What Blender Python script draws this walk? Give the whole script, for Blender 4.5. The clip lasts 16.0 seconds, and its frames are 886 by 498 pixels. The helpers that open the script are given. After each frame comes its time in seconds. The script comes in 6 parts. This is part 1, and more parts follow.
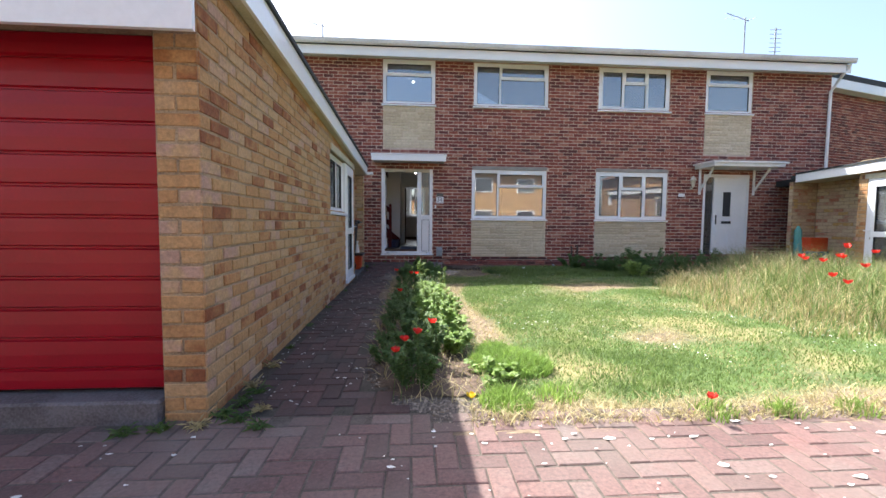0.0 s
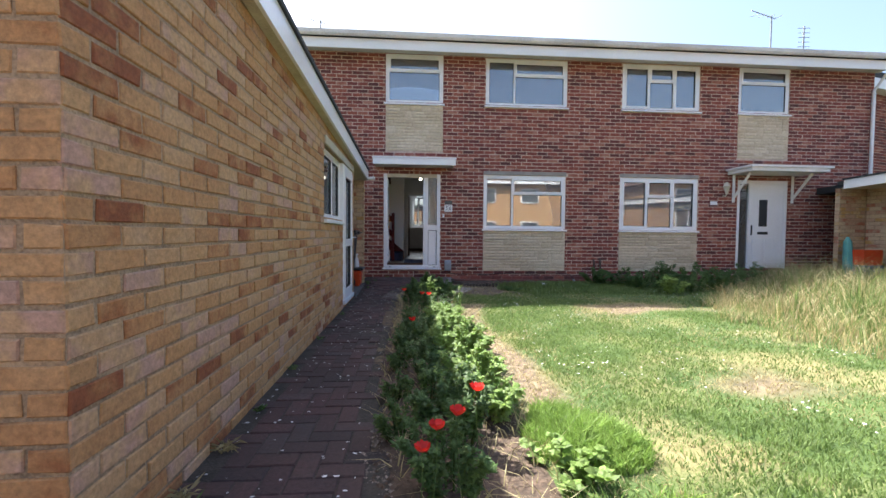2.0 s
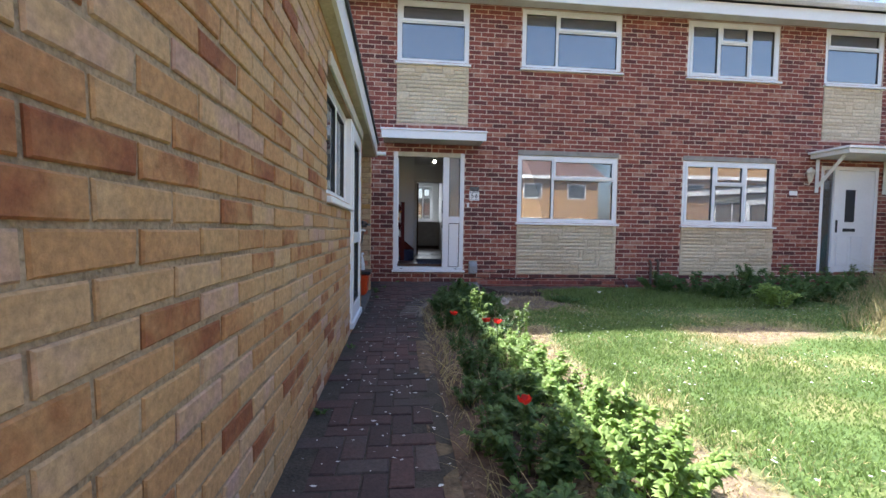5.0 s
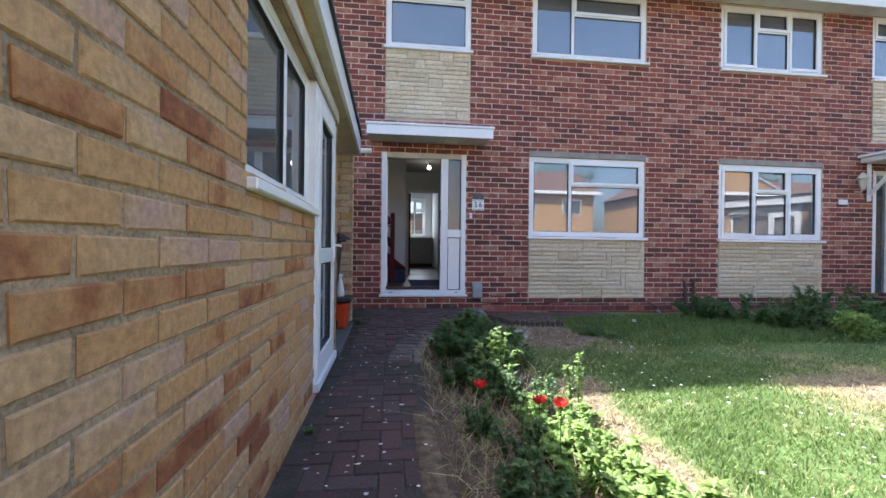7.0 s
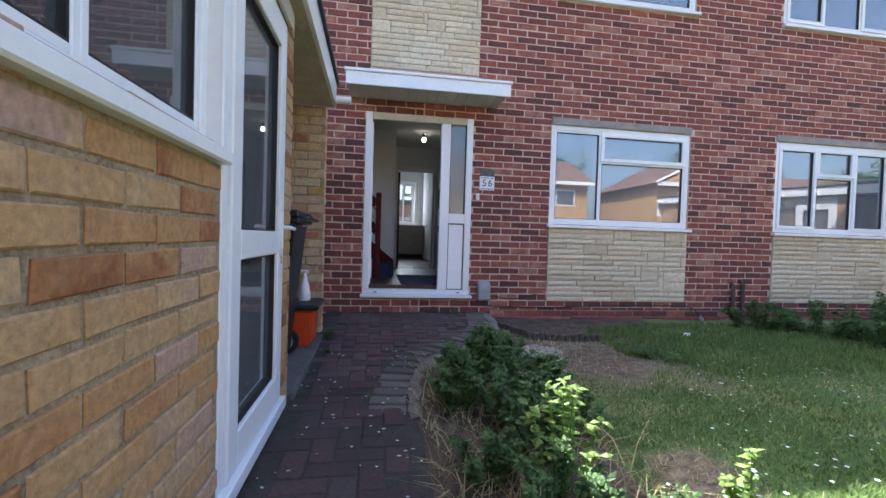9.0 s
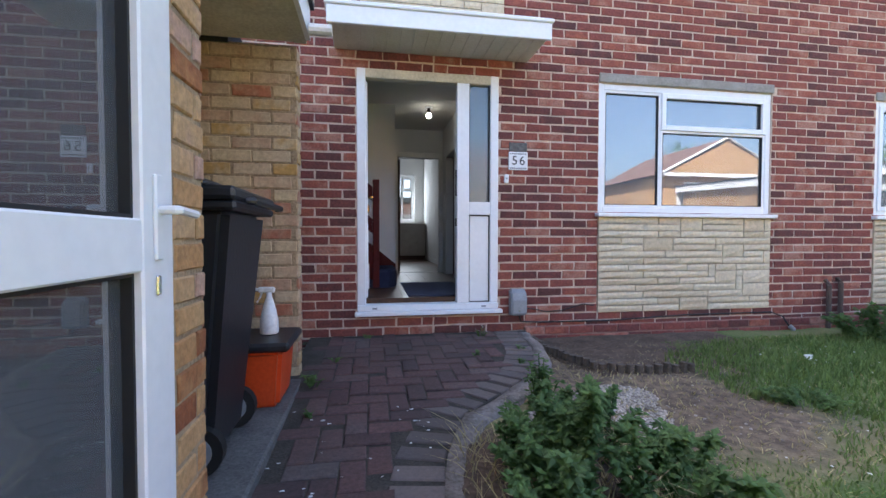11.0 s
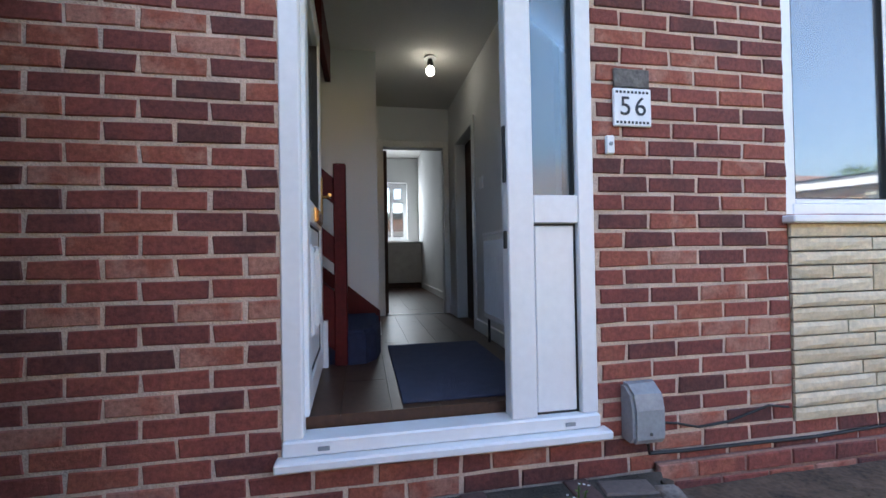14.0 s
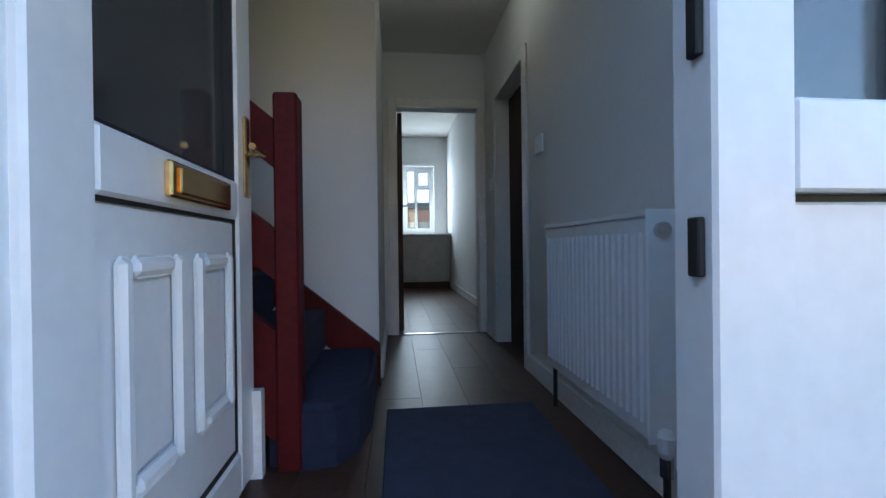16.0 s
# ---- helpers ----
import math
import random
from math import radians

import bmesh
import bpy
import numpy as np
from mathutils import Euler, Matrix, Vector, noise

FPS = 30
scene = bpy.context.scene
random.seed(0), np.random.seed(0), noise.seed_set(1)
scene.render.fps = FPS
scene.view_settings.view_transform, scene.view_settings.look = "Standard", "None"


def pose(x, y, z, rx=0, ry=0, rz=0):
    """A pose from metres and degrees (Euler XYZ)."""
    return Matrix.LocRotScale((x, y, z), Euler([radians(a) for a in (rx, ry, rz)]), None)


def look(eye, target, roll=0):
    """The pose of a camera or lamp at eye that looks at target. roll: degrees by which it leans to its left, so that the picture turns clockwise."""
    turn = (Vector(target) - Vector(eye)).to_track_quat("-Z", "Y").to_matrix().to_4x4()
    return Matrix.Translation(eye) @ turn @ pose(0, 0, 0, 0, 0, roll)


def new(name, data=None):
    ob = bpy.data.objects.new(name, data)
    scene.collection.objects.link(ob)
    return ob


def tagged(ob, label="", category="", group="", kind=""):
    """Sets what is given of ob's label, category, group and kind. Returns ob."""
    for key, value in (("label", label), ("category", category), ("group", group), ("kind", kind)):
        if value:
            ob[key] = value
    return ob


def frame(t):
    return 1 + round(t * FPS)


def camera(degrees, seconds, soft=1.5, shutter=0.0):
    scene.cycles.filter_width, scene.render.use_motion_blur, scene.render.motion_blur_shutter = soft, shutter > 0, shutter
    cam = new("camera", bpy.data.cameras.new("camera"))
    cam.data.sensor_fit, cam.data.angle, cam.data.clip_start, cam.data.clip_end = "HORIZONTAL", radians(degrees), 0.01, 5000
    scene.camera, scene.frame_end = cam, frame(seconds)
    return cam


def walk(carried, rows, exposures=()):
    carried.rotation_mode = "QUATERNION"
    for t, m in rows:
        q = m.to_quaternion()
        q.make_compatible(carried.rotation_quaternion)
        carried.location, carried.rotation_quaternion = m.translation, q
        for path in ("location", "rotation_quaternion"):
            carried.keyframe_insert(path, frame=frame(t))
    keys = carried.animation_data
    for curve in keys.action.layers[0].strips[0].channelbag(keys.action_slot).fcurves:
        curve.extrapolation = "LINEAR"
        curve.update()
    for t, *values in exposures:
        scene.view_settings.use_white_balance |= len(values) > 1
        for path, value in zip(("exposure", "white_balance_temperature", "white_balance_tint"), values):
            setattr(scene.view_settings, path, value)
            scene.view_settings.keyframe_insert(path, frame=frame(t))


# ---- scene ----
cam = camera(92.7, 16.0)
PATH = [
    (0, (0.091, 0.004, 1.013), (0.236, 1.995, 0.887), 0.5),
    (0.5, (0.091, 0.268, 0.99), (0.187, 2.261, 0.853), -0.6),
    (1, (0.098, 0.509, 1.002), (0.036, 2.503, 0.87), 0.2),
    (1.5, (0.011, 0.797, 0.996), (0.106, 2.793, 0.898), 0.2),
    (2, (-0.039, 1.002, 0.994), (0.109, 2.995, 0.922), 0.5),
    (2.5, (-0.065, 1.324, 0.987), (-0.084, 3.32, 0.867), -0.2),
    (3, (-0.117, 1.569, 0.983), (-0.146, 3.567, 0.887), 1.7),
    (3.2, (-0.163, 1.675, 0.998), (-0.084, 3.671, 0.897), 1.8),
    (5.3, (-0.502, 3.02, 0.918), (-0.305, 5.008, 0.839), 0.9),
    (5.5, (-0.498, 3.132, 0.907), (-0.337, 5.124, 0.836), 0.2),
    (6, (-0.45, 3.432, 0.915), (-0.442, 5.43, 0.823), 0.0),
    (6.5, (-0.437, 3.736, 0.899), (-0.327, 5.732, 0.817), 1.0),
    (7, (-0.488, 4.056, 0.921), (-0.245, 6.041, 0.915), 0.7),
    (7.5, (-0.453, 4.376, 0.916), (-0.353, 6.373, 0.887), -0.9),
    (8, (-0.432, 4.639, 0.902), (-0.284, 6.633, 0.869), 0.7),
    (8.2, (-0.447, 4.775, 0.906), (-0.205, 6.759, 0.84), -0.1),
    (10.3, (-0.5, 6.075, 0.872), (-0.167, 8.047, 0.84), 2.3),
    (10.5, (-0.504, 6.18, 0.856), (-0.2, 8.156, 0.807), 1.0),
    (11, (-0.505, 6.48, 0.876), (-0.177, 8.452, 0.822), 0.1),
    (11.5, (-0.504, 6.86, 0.872), (0.118, 8.76, 0.811), 1.4),
    (12, (-0.481, 7.179, 0.867), (0.2, 9.059, 0.848), -0.3),
    (12.5, (-0.431, 7.538, 0.9), (0.064, 9.476, 0.882), 0.6),
    (13, (-0.438, 7.872, 0.924), (0.185, 9.773, 0.949), 0.5),
    (13.5, (-0.416, 8.185, 0.926), (0.233, 10.076, 0.984), -1.1),
    (14, (-0.344, 8.455, 0.951), (0.024, 10.421, 0.981), -1.0),
    (14.5, (-0.3, 8.77, 0.974), (0.086, 10.732, 0.977), -0.5),
    (15, (-0.258, 9.053, 0.986), (0.178, 11.005, 0.951), -1.9),
    (15.5, (-0.161, 9.342, 1.012), (-0.008, 11.331, 1.001), -1.4),
    (16, (-0.157, 9.558, 1.011), (0.065, 11.545, 1.0), -0.7),
]
walk(cam, [(t, look(eye, target, roll)) for t, eye, target, roll in PATH],
     exposures=[(0, 1.64, 6100, 10), (3, 1.63, 6050, 10), (5.5, 1.97, 5850, 10), (8, 2.06, 5700, 10), (10.5, 2.46, 5850, 10), (12, 2.76, 5950, 10), (14, 2.72, 5950, 8), (15, 2.74, 5700, 6), (16, 2.9, 5400, 2)])

# ---- light ----
SUN_DIR = Vector((-0.485, 0.58, 1.0)).normalized()
world = bpy.data.worlds.new("world")
scene.world = world
world.use_nodes = True
wn = world.node_tree
sky = wn.nodes.new("ShaderNodeTexSky")
sky.sky_type, sky.sun_disc = "NISHITA", False
sky.sun_elevation = math.asin(SUN_DIR.z)
sky.sun_rotation = math.atan2(SUN_DIR.x, SUN_DIR.y)
sky.air_density, sky.dust_density, sky.ozone_density = 1.0, 4.0, 1.0
wn.nodes["Background"].inputs[1].default_value = 0.122
wn.links.new(sky.outputs[0], wn.nodes["Background"].inputs[0])
sun = new("sun", bpy.data.lights.new("sun", "SUN"))
sun.data.energy, sun.data.angle, sun.data.color = 5.0, radians(0.5), (1.0, 0.95, 0.86)
sun.matrix_world = look(SUN_DIR * 40, (0, 0, 0))
scene.view_settings.exposure = 0.0


# ---- materials ----
def material(name, colour, rough=0.6, metal=0.0, dark=None, scale=8.0, bump=0.0, bump_scale=60.0, spread=0.0, coat=0.0, stain=0.0):
    """Two-scale noise between colour and dark, a fine bump; spread varies it from piece to piece."""
    m = bpy.data.materials.new(name)
    m.use_nodes = True
    nt, b = m.node_tree, m.node_tree.nodes["Principled BSDF"]
    b.inputs["Roughness"].default_value, b.inputs["Metallic"].default_value = rough, metal
    if coat:
        b.inputs["Coat Weight"].default_value, b.inputs["Coat Roughness"].default_value = coat, 0.08
    tc = nt.nodes.new("ShaderNodeTexCoord")
    geo = nt.nodes.new("ShaderNodeNewGeometry")
    where = geo.outputs["Position"]
    dark = dark or tuple(c * 0.75 for c in colour)
    big, fine = nt.nodes.new("ShaderNodeTexNoise"), nt.nodes.new("ShaderNodeTexNoise")
    big.inputs["Scale"].default_value, big.inputs["Detail"].default_value = scale, 5
    fine.inputs["Scale"].default_value, fine.inputs["Detail"].default_value = bump_scale, 6
    for n in (big, fine):
        nt.links.new(where, n.inputs["Vector"])
    add = nt.nodes.new("ShaderNodeMath")
    add.operation = "MULTIPLY_ADD"
    add.inputs[1].default_value, add.inputs[2].default_value = 0.5, 0.0
    nt.links.new(fine.outputs[0], add.inputs[0])
    mixv = nt.nodes.new("ShaderNodeMath")
    mixv.operation = "MULTIPLY_ADD"
    mixv.inputs[1].default_value = 0.5
    nt.links.new(big.outputs[0], mixv.inputs[0])
    nt.links.new(add.outputs[0], mixv.inputs[2])
    ramp = nt.nodes.new("ShaderNodeValToRGB")
    ramp.color_ramp.elements[0].position, ramp.color_ramp.elements[1].position = 0.36, 0.62
    ramp.color_ramp.elements[0].color, ramp.color_ramp.elements[1].color = (*dark, 1), (*colour, 1)
    nt.links.new(mixv.outputs[0], ramp.inputs[0])
    out = ramp.outputs[0]
    if spread:
        hsv = nt.nodes.new("ShaderNodeHueSaturation")
        r = piece_random(nt)
        mr = nt.nodes.new("ShaderNodeMapRange")
        mr.inputs["To Min"].default_value, mr.inputs["To Max"].default_value = 1 - spread, 1 + spread
        nt.links.new(r, mr.inputs["Value"])
        nt.links.new(mr.outputs[0], hsv.inputs["Value"])
        nt.links.new(out, hsv.inputs["Color"])
        out = hsv.outputs[0]
    nt.links.new(out, b.inputs["Base Color"])
    if bump:
        bp = nt.nodes.new("ShaderNodeBump")
        bp.inputs["Strength"].default_value, bp.inputs["Distance"].default_value = bump, 0.01
        nt.links.new(fine.outputs[0], bp.inputs["Height"])
        nt.links.new(bp.outputs[0], b.inputs["Normal"])
    return m


def piece_random(nt):
    info, geo = nt.nodes.new("ShaderNodeObjectInfo"), nt.nodes.new("ShaderNodeNewGeometry")
    a, f = nt.nodes.new("ShaderNodeMath"), nt.nodes.new("ShaderNodeMath")
    a.operation, f.operation = "ADD", "FRACT"
    nt.links.new(info.outputs["Random"], a.inputs[0])
    nt.links.new(geo.outputs["Random Per Island"], a.inputs[1])
    nt.links.new(a.outputs[0], f.inputs[0])
    return f.outputs[0]


def piece_material(name, stops, rough=0.85, bump=0.5, grain=55.0, mottled=0.5, dirt=None, blotch=0.5):
    """Bricks and stones: a colour for each piece from the stops, mottled within the piece, with a gritty bump."""
    m = bpy.data.materials.new(name)
    m.use_nodes = True
    nt, b = m.node_tree, m.node_tree.nodes["Principled BSDF"]
    b.inputs["Roughness"].default_value = rough
    ramp = nt.nodes.new("ShaderNodeValToRGB")
    ramp.color_ramp.interpolation = "LINEAR"
    while len(ramp.color_ramp.elements) < len(stops):
        ramp.color_ramp.elements.new(0.5)
    for e, (p, c) in zip(ramp.color_ramp.elements, stops):
        e.position, e.color = p, (*c, 1)
    geo = nt.nodes.new("ShaderNodeNewGeometry")
    big, fine = nt.nodes.new("ShaderNodeTexNoise"), nt.nodes.new("ShaderNodeTexNoise")
    big.inputs["Scale"].default_value, big.inputs["Detail"].default_value = 9, 5
    fine.inputs["Scale"].default_value, fine.inputs["Detail"].default_value, fine.inputs["Roughness"].default_value = grain, 7, 0.7
    for n in (big, fine):
        nt.links.new(geo.outputs["Position"], n.inputs["Vector"])
    r = piece_random(nt)
    sh = nt.nodes.new("ShaderNodeMath")
    sh.operation = "MULTIPLY_ADD"
    sh.inputs[1].default_value = blotch
    nt.links.new(big.outputs[0], sh.inputs[0])
    sub = nt.nodes.new("ShaderNodeMath")
    sub.operation = "SUBTRACT"
    sub.inputs[1].default_value = blotch / 2
    nt.links.new(r, sub.inputs[0])
    nt.links.new(sub.outputs[0], sh.inputs[2])
    nt.links.new(sh.outputs[0], ramp.inputs[0])
    mul = nt.nodes.new("ShaderNodeMixRGB")
    mul.blend_type = "MULTIPLY"
    mul.inputs[0].default_value = mottled
    mr = nt.nodes.new("ShaderNodeMapRange")
    mr.inputs["From Min"].default_value, mr.inputs["From Max"].default_value = 0.3, 0.7
    mr.inputs["To Min"].default_value, mr.inputs["To Max"].default_value = 0.45, 1.25
    nt.links.new(fine.outputs[0], mr.inputs["Value"])
    nt.links.new(ramp.outputs[0], mul.inputs[1])
    nt.links.new(mr.outputs[0], mul.inputs[2])
    out = mul.outputs[0]
    if dirt:
        patch = nt.nodes.new("ShaderNodeTexNoise")
        patch.inputs["Scale"].default_value, patch.inputs["Detail"].default_value = 1.3, 6
        nt.links.new(geo.outputs["Position"], patch.inputs["Vector"])
        pr = nt.nodes.new("ShaderNodeMapRange")
        pr.inputs["From Min"].default_value, pr.inputs["From Max"].default_value = 0.36, 0.68
        pr.inputs["To Max"].default_value = 0.7
        nt.links.new(patch.outputs[0], pr.inputs["Value"])
        dm = nt.nodes.new("ShaderNodeMixRGB")
        dm.inputs[2].default_value = (*dirt, 1)
        nt.links.new(pr.outputs[0], dm.inputs[0])
        nt.links.new(out, dm.inputs[1])
        out = dm.outputs[0]
    nt.links.new(out, b.inputs["Base Color"])
    bp = nt.nodes.new("ShaderNodeBump")
    bp.inputs["Strength"].default_value, bp.inputs["Distance"].default_value = bump, 0.008
    nt.links.new(fine.outputs[0], bp.inputs["Height"])
    nt.links.new(bp.outputs[0], b.inputs["Normal"])
    return m


def glass_material(name, tint=(0.9, 0.94, 0.97), ior=3.1, rough=0.0, white_film=0.07):
    """Window glass: clear, mirror-like by Fresnel, with a thin, uneven white diffuse film."""
    m = bpy.data.materials.new(name)
    m.use_nodes = True
    nt = m.node_tree
    nt.nodes.remove(nt.nodes["Principled BSDF"])
    tr, gl, mx, fr = (nt.nodes.new(k) for k in ("ShaderNodeBsdfTransparent", "ShaderNodeBsdfGlossy", "ShaderNodeMixShader", "ShaderNodeFresnel"))
    tr.inputs[0].default_value = (*tint, 1)
    gl.inputs["Roughness"].default_value = rough
    fr.inputs["IOR"].default_value = ior
    nt.links.new(fr.outputs[0], mx.inputs[0])
    nt.links.new(tr.outputs[0], mx.inputs[1])
    nt.links.new(gl.outputs[0], mx.inputs[2])
    film, di, no = (nt.nodes.new(k) for k in ("ShaderNodeMixShader", "ShaderNodeBsdfDiffuse", "ShaderNodeTexNoise"))
    geo, mr = nt.nodes.new("ShaderNodeNewGeometry"), nt.nodes.new("ShaderNodeMapRange")
    no.inputs["Scale"].default_value, no.inputs["Detail"].default_value = 3, 6
    mr.inputs["To Min"].default_value, mr.inputs["To Max"].default_value = white_film * 0.6, white_film * 1.4
    di.inputs[0].default_value = (0.8, 0.8, 0.8, 1)
    nt.links.new(geo.outputs["Position"], no.inputs["Vector"])
    nt.links.new(no.outputs[0], mr.inputs["Value"])
    nt.links.new(mr.outputs[0], film.inputs[0])
    nt.links.new(mx.outputs[0], film.inputs[1])
    nt.links.new(di.outputs[0], film.inputs[2])
    nt.links.new(film.outputs[0], nt.nodes["Material Output"].inputs[0])
    return m


def lamp_material(name, colour, power):
    m = bpy.data.materials.new(name)
    m.use_nodes = True
    b = m.node_tree.nodes["Principled BSDF"]
    b.inputs["Emission Color"].default_value, b.inputs["Emission Strength"].default_value = (*colour, 1), power
    return m


RED_BRICK = piece_material("red_brick", [(0.0, (0.11, 0.039, 0.034)), (0.14, (0.155, 0.047, 0.041)), (0.4, (0.21, 0.058, 0.047)), (0.65, (0.262, 0.073, 0.054)), (0.85, (0.32, 0.1, 0.063)), (1.0, (0.4, 0.19, 0.14))], mottled=0.9, blotch=0.85)
BUFF_BRICK = piece_material("buff_brick", [(0.0, (0.25, 0.085, 0.032)), (0.1, (0.34, 0.145, 0.053)), (0.2, (0.44, 0.235, 0.095)), (0.6, (0.49, 0.295, 0.13)), (0.85, (0.5, 0.33, 0.172)), (1.0, (0.47, 0.3, 0.22))], mottled=0.7, blotch=0.7)
PALE_BRICK = piece_material("pale_brick", [(0.0, (0.39, 0.15, 0.085)), (0.15, (0.45, 0.28, 0.18)), (0.5, (0.52, 0.4, 0.26)), (0.85, (0.55, 0.42, 0.25)), (1.0, (0.46, 0.28, 0.09))], mottled=0.6, blotch=0.7)
STONE = piece_material("cream_stone", [(0.0, (0.56, 0.46, 0.31)), (0.5, (0.65, 0.55, 0.385)), (1.0, (0.7, 0.6, 0.435))], mottled=0.5, grain=35)
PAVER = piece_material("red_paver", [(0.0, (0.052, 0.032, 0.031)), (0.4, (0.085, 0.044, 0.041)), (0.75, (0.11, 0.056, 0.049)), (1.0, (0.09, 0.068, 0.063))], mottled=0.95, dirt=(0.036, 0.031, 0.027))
MORTAR = material("mortar", (0.66, 0.525, 0.42), 0.95, dark=(0.44, 0.33, 0.255), scale=9, bump=0.6, bump_scale=120)
GREY_MORTAR = material("grey_mortar", (0.43, 0.32, 0.2), 0.95, dark=(0.2, 0.145, 0.09), scale=7, bump=0.8, bump_scale=90)
UPVC = material("white_upvc", (0.82, 0.83, 0.84), 0.28, dark=(0.76, 0.77, 0.78), scale=2, bump_scale=30)
WHITE_PAINT = material("white_painted_board", (0.8, 0.8, 0.79), 0.45, dark=(0.66, 0.65, 0.62), scale=5, bump=0.1)
CREAM_PAINT = material("aged_cream_paint", (0.62, 0.58, 0.46), 0.5, dark=(0.42, 0.38, 0.28), scale=6, bump=0.15)
SOFFIT = material("soffit_board", (0.7, 0.68, 0.64), 0.6, dark=(0.55, 0.52, 0.47), scale=4)
CONCRETE = material("concrete", (0.36, 0.34, 0.31), 0.9, dark=(0.2, 0.19, 0.17), scale=6, bump=0.5, bump_scale=90)
RED_METAL = material("red_enamel", (0.3, 0.002, 0.013), 0.34, dark=(0.25, 0.0015, 0.01), scale=3, bump=0.02)
RED_METAL.node_tree.nodes["Principled BSDF"].inputs["Specular IOR Level"].default_value = 0.35
BLACK_FELT = material("roof_felt", (0.035, 0.037, 0.04), 0.8, bump=0.4)
GASKET = material("black_rubber", (0.012, 0.012, 0.012), 0.6)
GLASS = glass_material("window_glass")
DARK_GLASS = glass_material("dim_glass", tint=(0.35, 0.4, 0.42), ior=2.5)
PLASTER = material("white_plaster", (0.74, 0.74, 0.73), 0.8, dark=(0.68, 0.68, 0.67), scale=1.5, bump=0.08, bump_scale=150)
CEILING = material("ceiling_paint", (0.72, 0.7, 0.66), 0.9, dark=(0.66, 0.64, 0.6), scale=2, bump=0.15, bump_scale=90)
MAHOGANY = material("mahogany_stain", (0.085, 0.005, 0.006), 0.55, dark=(0.05, 0.003, 0.004), scale=7)
MAHOGANY.node_tree.nodes["Principled BSDF"].inputs["Specular IOR Level"].default_value = 0.2
LAMINATE = material("oak_laminate", (0.078, 0.04, 0.025), 0.42, dark=(0.048, 0.025, 0.015), scale=5, bump_scale=40, spread=0.18)
LAMINATE.node_tree.nodes["Principled BSDF"].inputs["Specular IOR Level"].default_value = 0.3
CARPET = material("blue_carpet", (0.032, 0.04, 0.085), 0.98, dark=(0.017, 0.022, 0.052), scale=25, bump=0.9, bump_scale=400)
MAT_PILE = material("grey_mat_pile", (0.05, 0.062, 0.115), 0.98, dark=(0.035, 0.042, 0.08), scale=20, bump=0.9, bump_scale=350)
BRASS = material("polished_brass", (0.75, 0.52, 0.22), 0.22, metal=1.0)
CHROME = material("chrome", (0.7, 0.7, 0.7), 0.2, metal=1.0)
BIN_PLASTIC = material("black_bin_plastic", (0.018, 0.02, 0.024), 0.42, dark=(0.012, 0.013, 0.016), scale=5, bump=0.1)
ORANGE = material("orange_plastic", (0.62, 0.075, 0.015), 0.4, dark=(0.5, 0.05, 0.01), scale=5)
GREY_PLASTIC = material("grey_plastic", (0.3, 0.32, 0.34), 0.45)
SOIL = material("dry_soil", (0.135, 0.09, 0.06), 0.98, dark=(0.045, 0.031, 0.022), scale=7, bump=1.0, bump_scale=45)
DOOR_BROWN = material("dark_veneer", (0.05, 0.022, 0.013), 0.7, dark=(0.033, 0.014, 0.008), scale=9)


# ---- building blocks ----
def place(ob):
    m = Vector((0, 0, 0))
    while ob:
        m += ob.location
        ob = ob.parent
    return m


def thing(name, at, label, category, group="", kind=""):
    ob = new(name)
    ob.location, ob.empty_display_size = at, 0.1
    return tagged(ob, label, category, group, kind)


def mesh_of(name, bm, mats, smooth=False):
    me = bpy.data.meshes.new(name)
    bm.to_mesh(me)
    bm.free()
    for m in mats if isinstance(mats, (list, tuple)) else [mats]:
        me.materials.append(m)
    if smooth:
        me.shade_smooth()
    return me


def part(name, bm, mat, parent, label="", smooth=False):
    """Links a bmesh, in world places, as one mesh under its thing or part."""
    if parent is not None:
        bmesh.ops.translate(bm, verts=bm.verts, vec=-place(parent))
    ob = new(name, mesh_of(name, bm, mat, smooth))
    if parent is not None:
        ob.parent = parent
    return tagged(ob, label)


def solid(name, bm, mat, label="", category="", kind="", group="", smooth=False):
    """A thing of one mesh, with its origin at its base."""
    xs = [v.co for v in bm.verts]
    base = Vector((sum(c.x for c in xs) / len(xs), sum(c.y for c in xs) / len(xs), min(c.z for c in xs)))
    bmesh.ops.translate(bm, verts=bm.verts, vec=-base)
    ob = new(name, mesh_of(name, bm, mat, smooth))
    ob.location = base
    return tagged(ob, label, category, group, kind)


def box(x0, x1, y0, y1, z0, z1, bevel=0.0, bm=None, seg=1):
    b = bmesh.new()
    bmesh.ops.create_cube(b, size=1)
    for v in b.verts:
        v.co = Vector(((x0 + x1) / 2 + v.co.x * (x1 - x0), (y0 + y1) / 2 + v.co.y * (y1 - y0), (z0 + z1) / 2 + v.co.z * (z1 - z0)))
    if bevel:
        bmesh.ops.bevel(b, geom=b.edges[:], offset=bevel, segments=seg, affect="EDGES", profile=0.5)
    if bm is None:
        return b
    return join(bm, b)


def join(bm, b):
    me = bpy.data.meshes.new("tmp")
    b.to_mesh(me)
    b.free()
    bm.from_mesh(me)
    bpy.data.meshes.remove(me)
    return bm


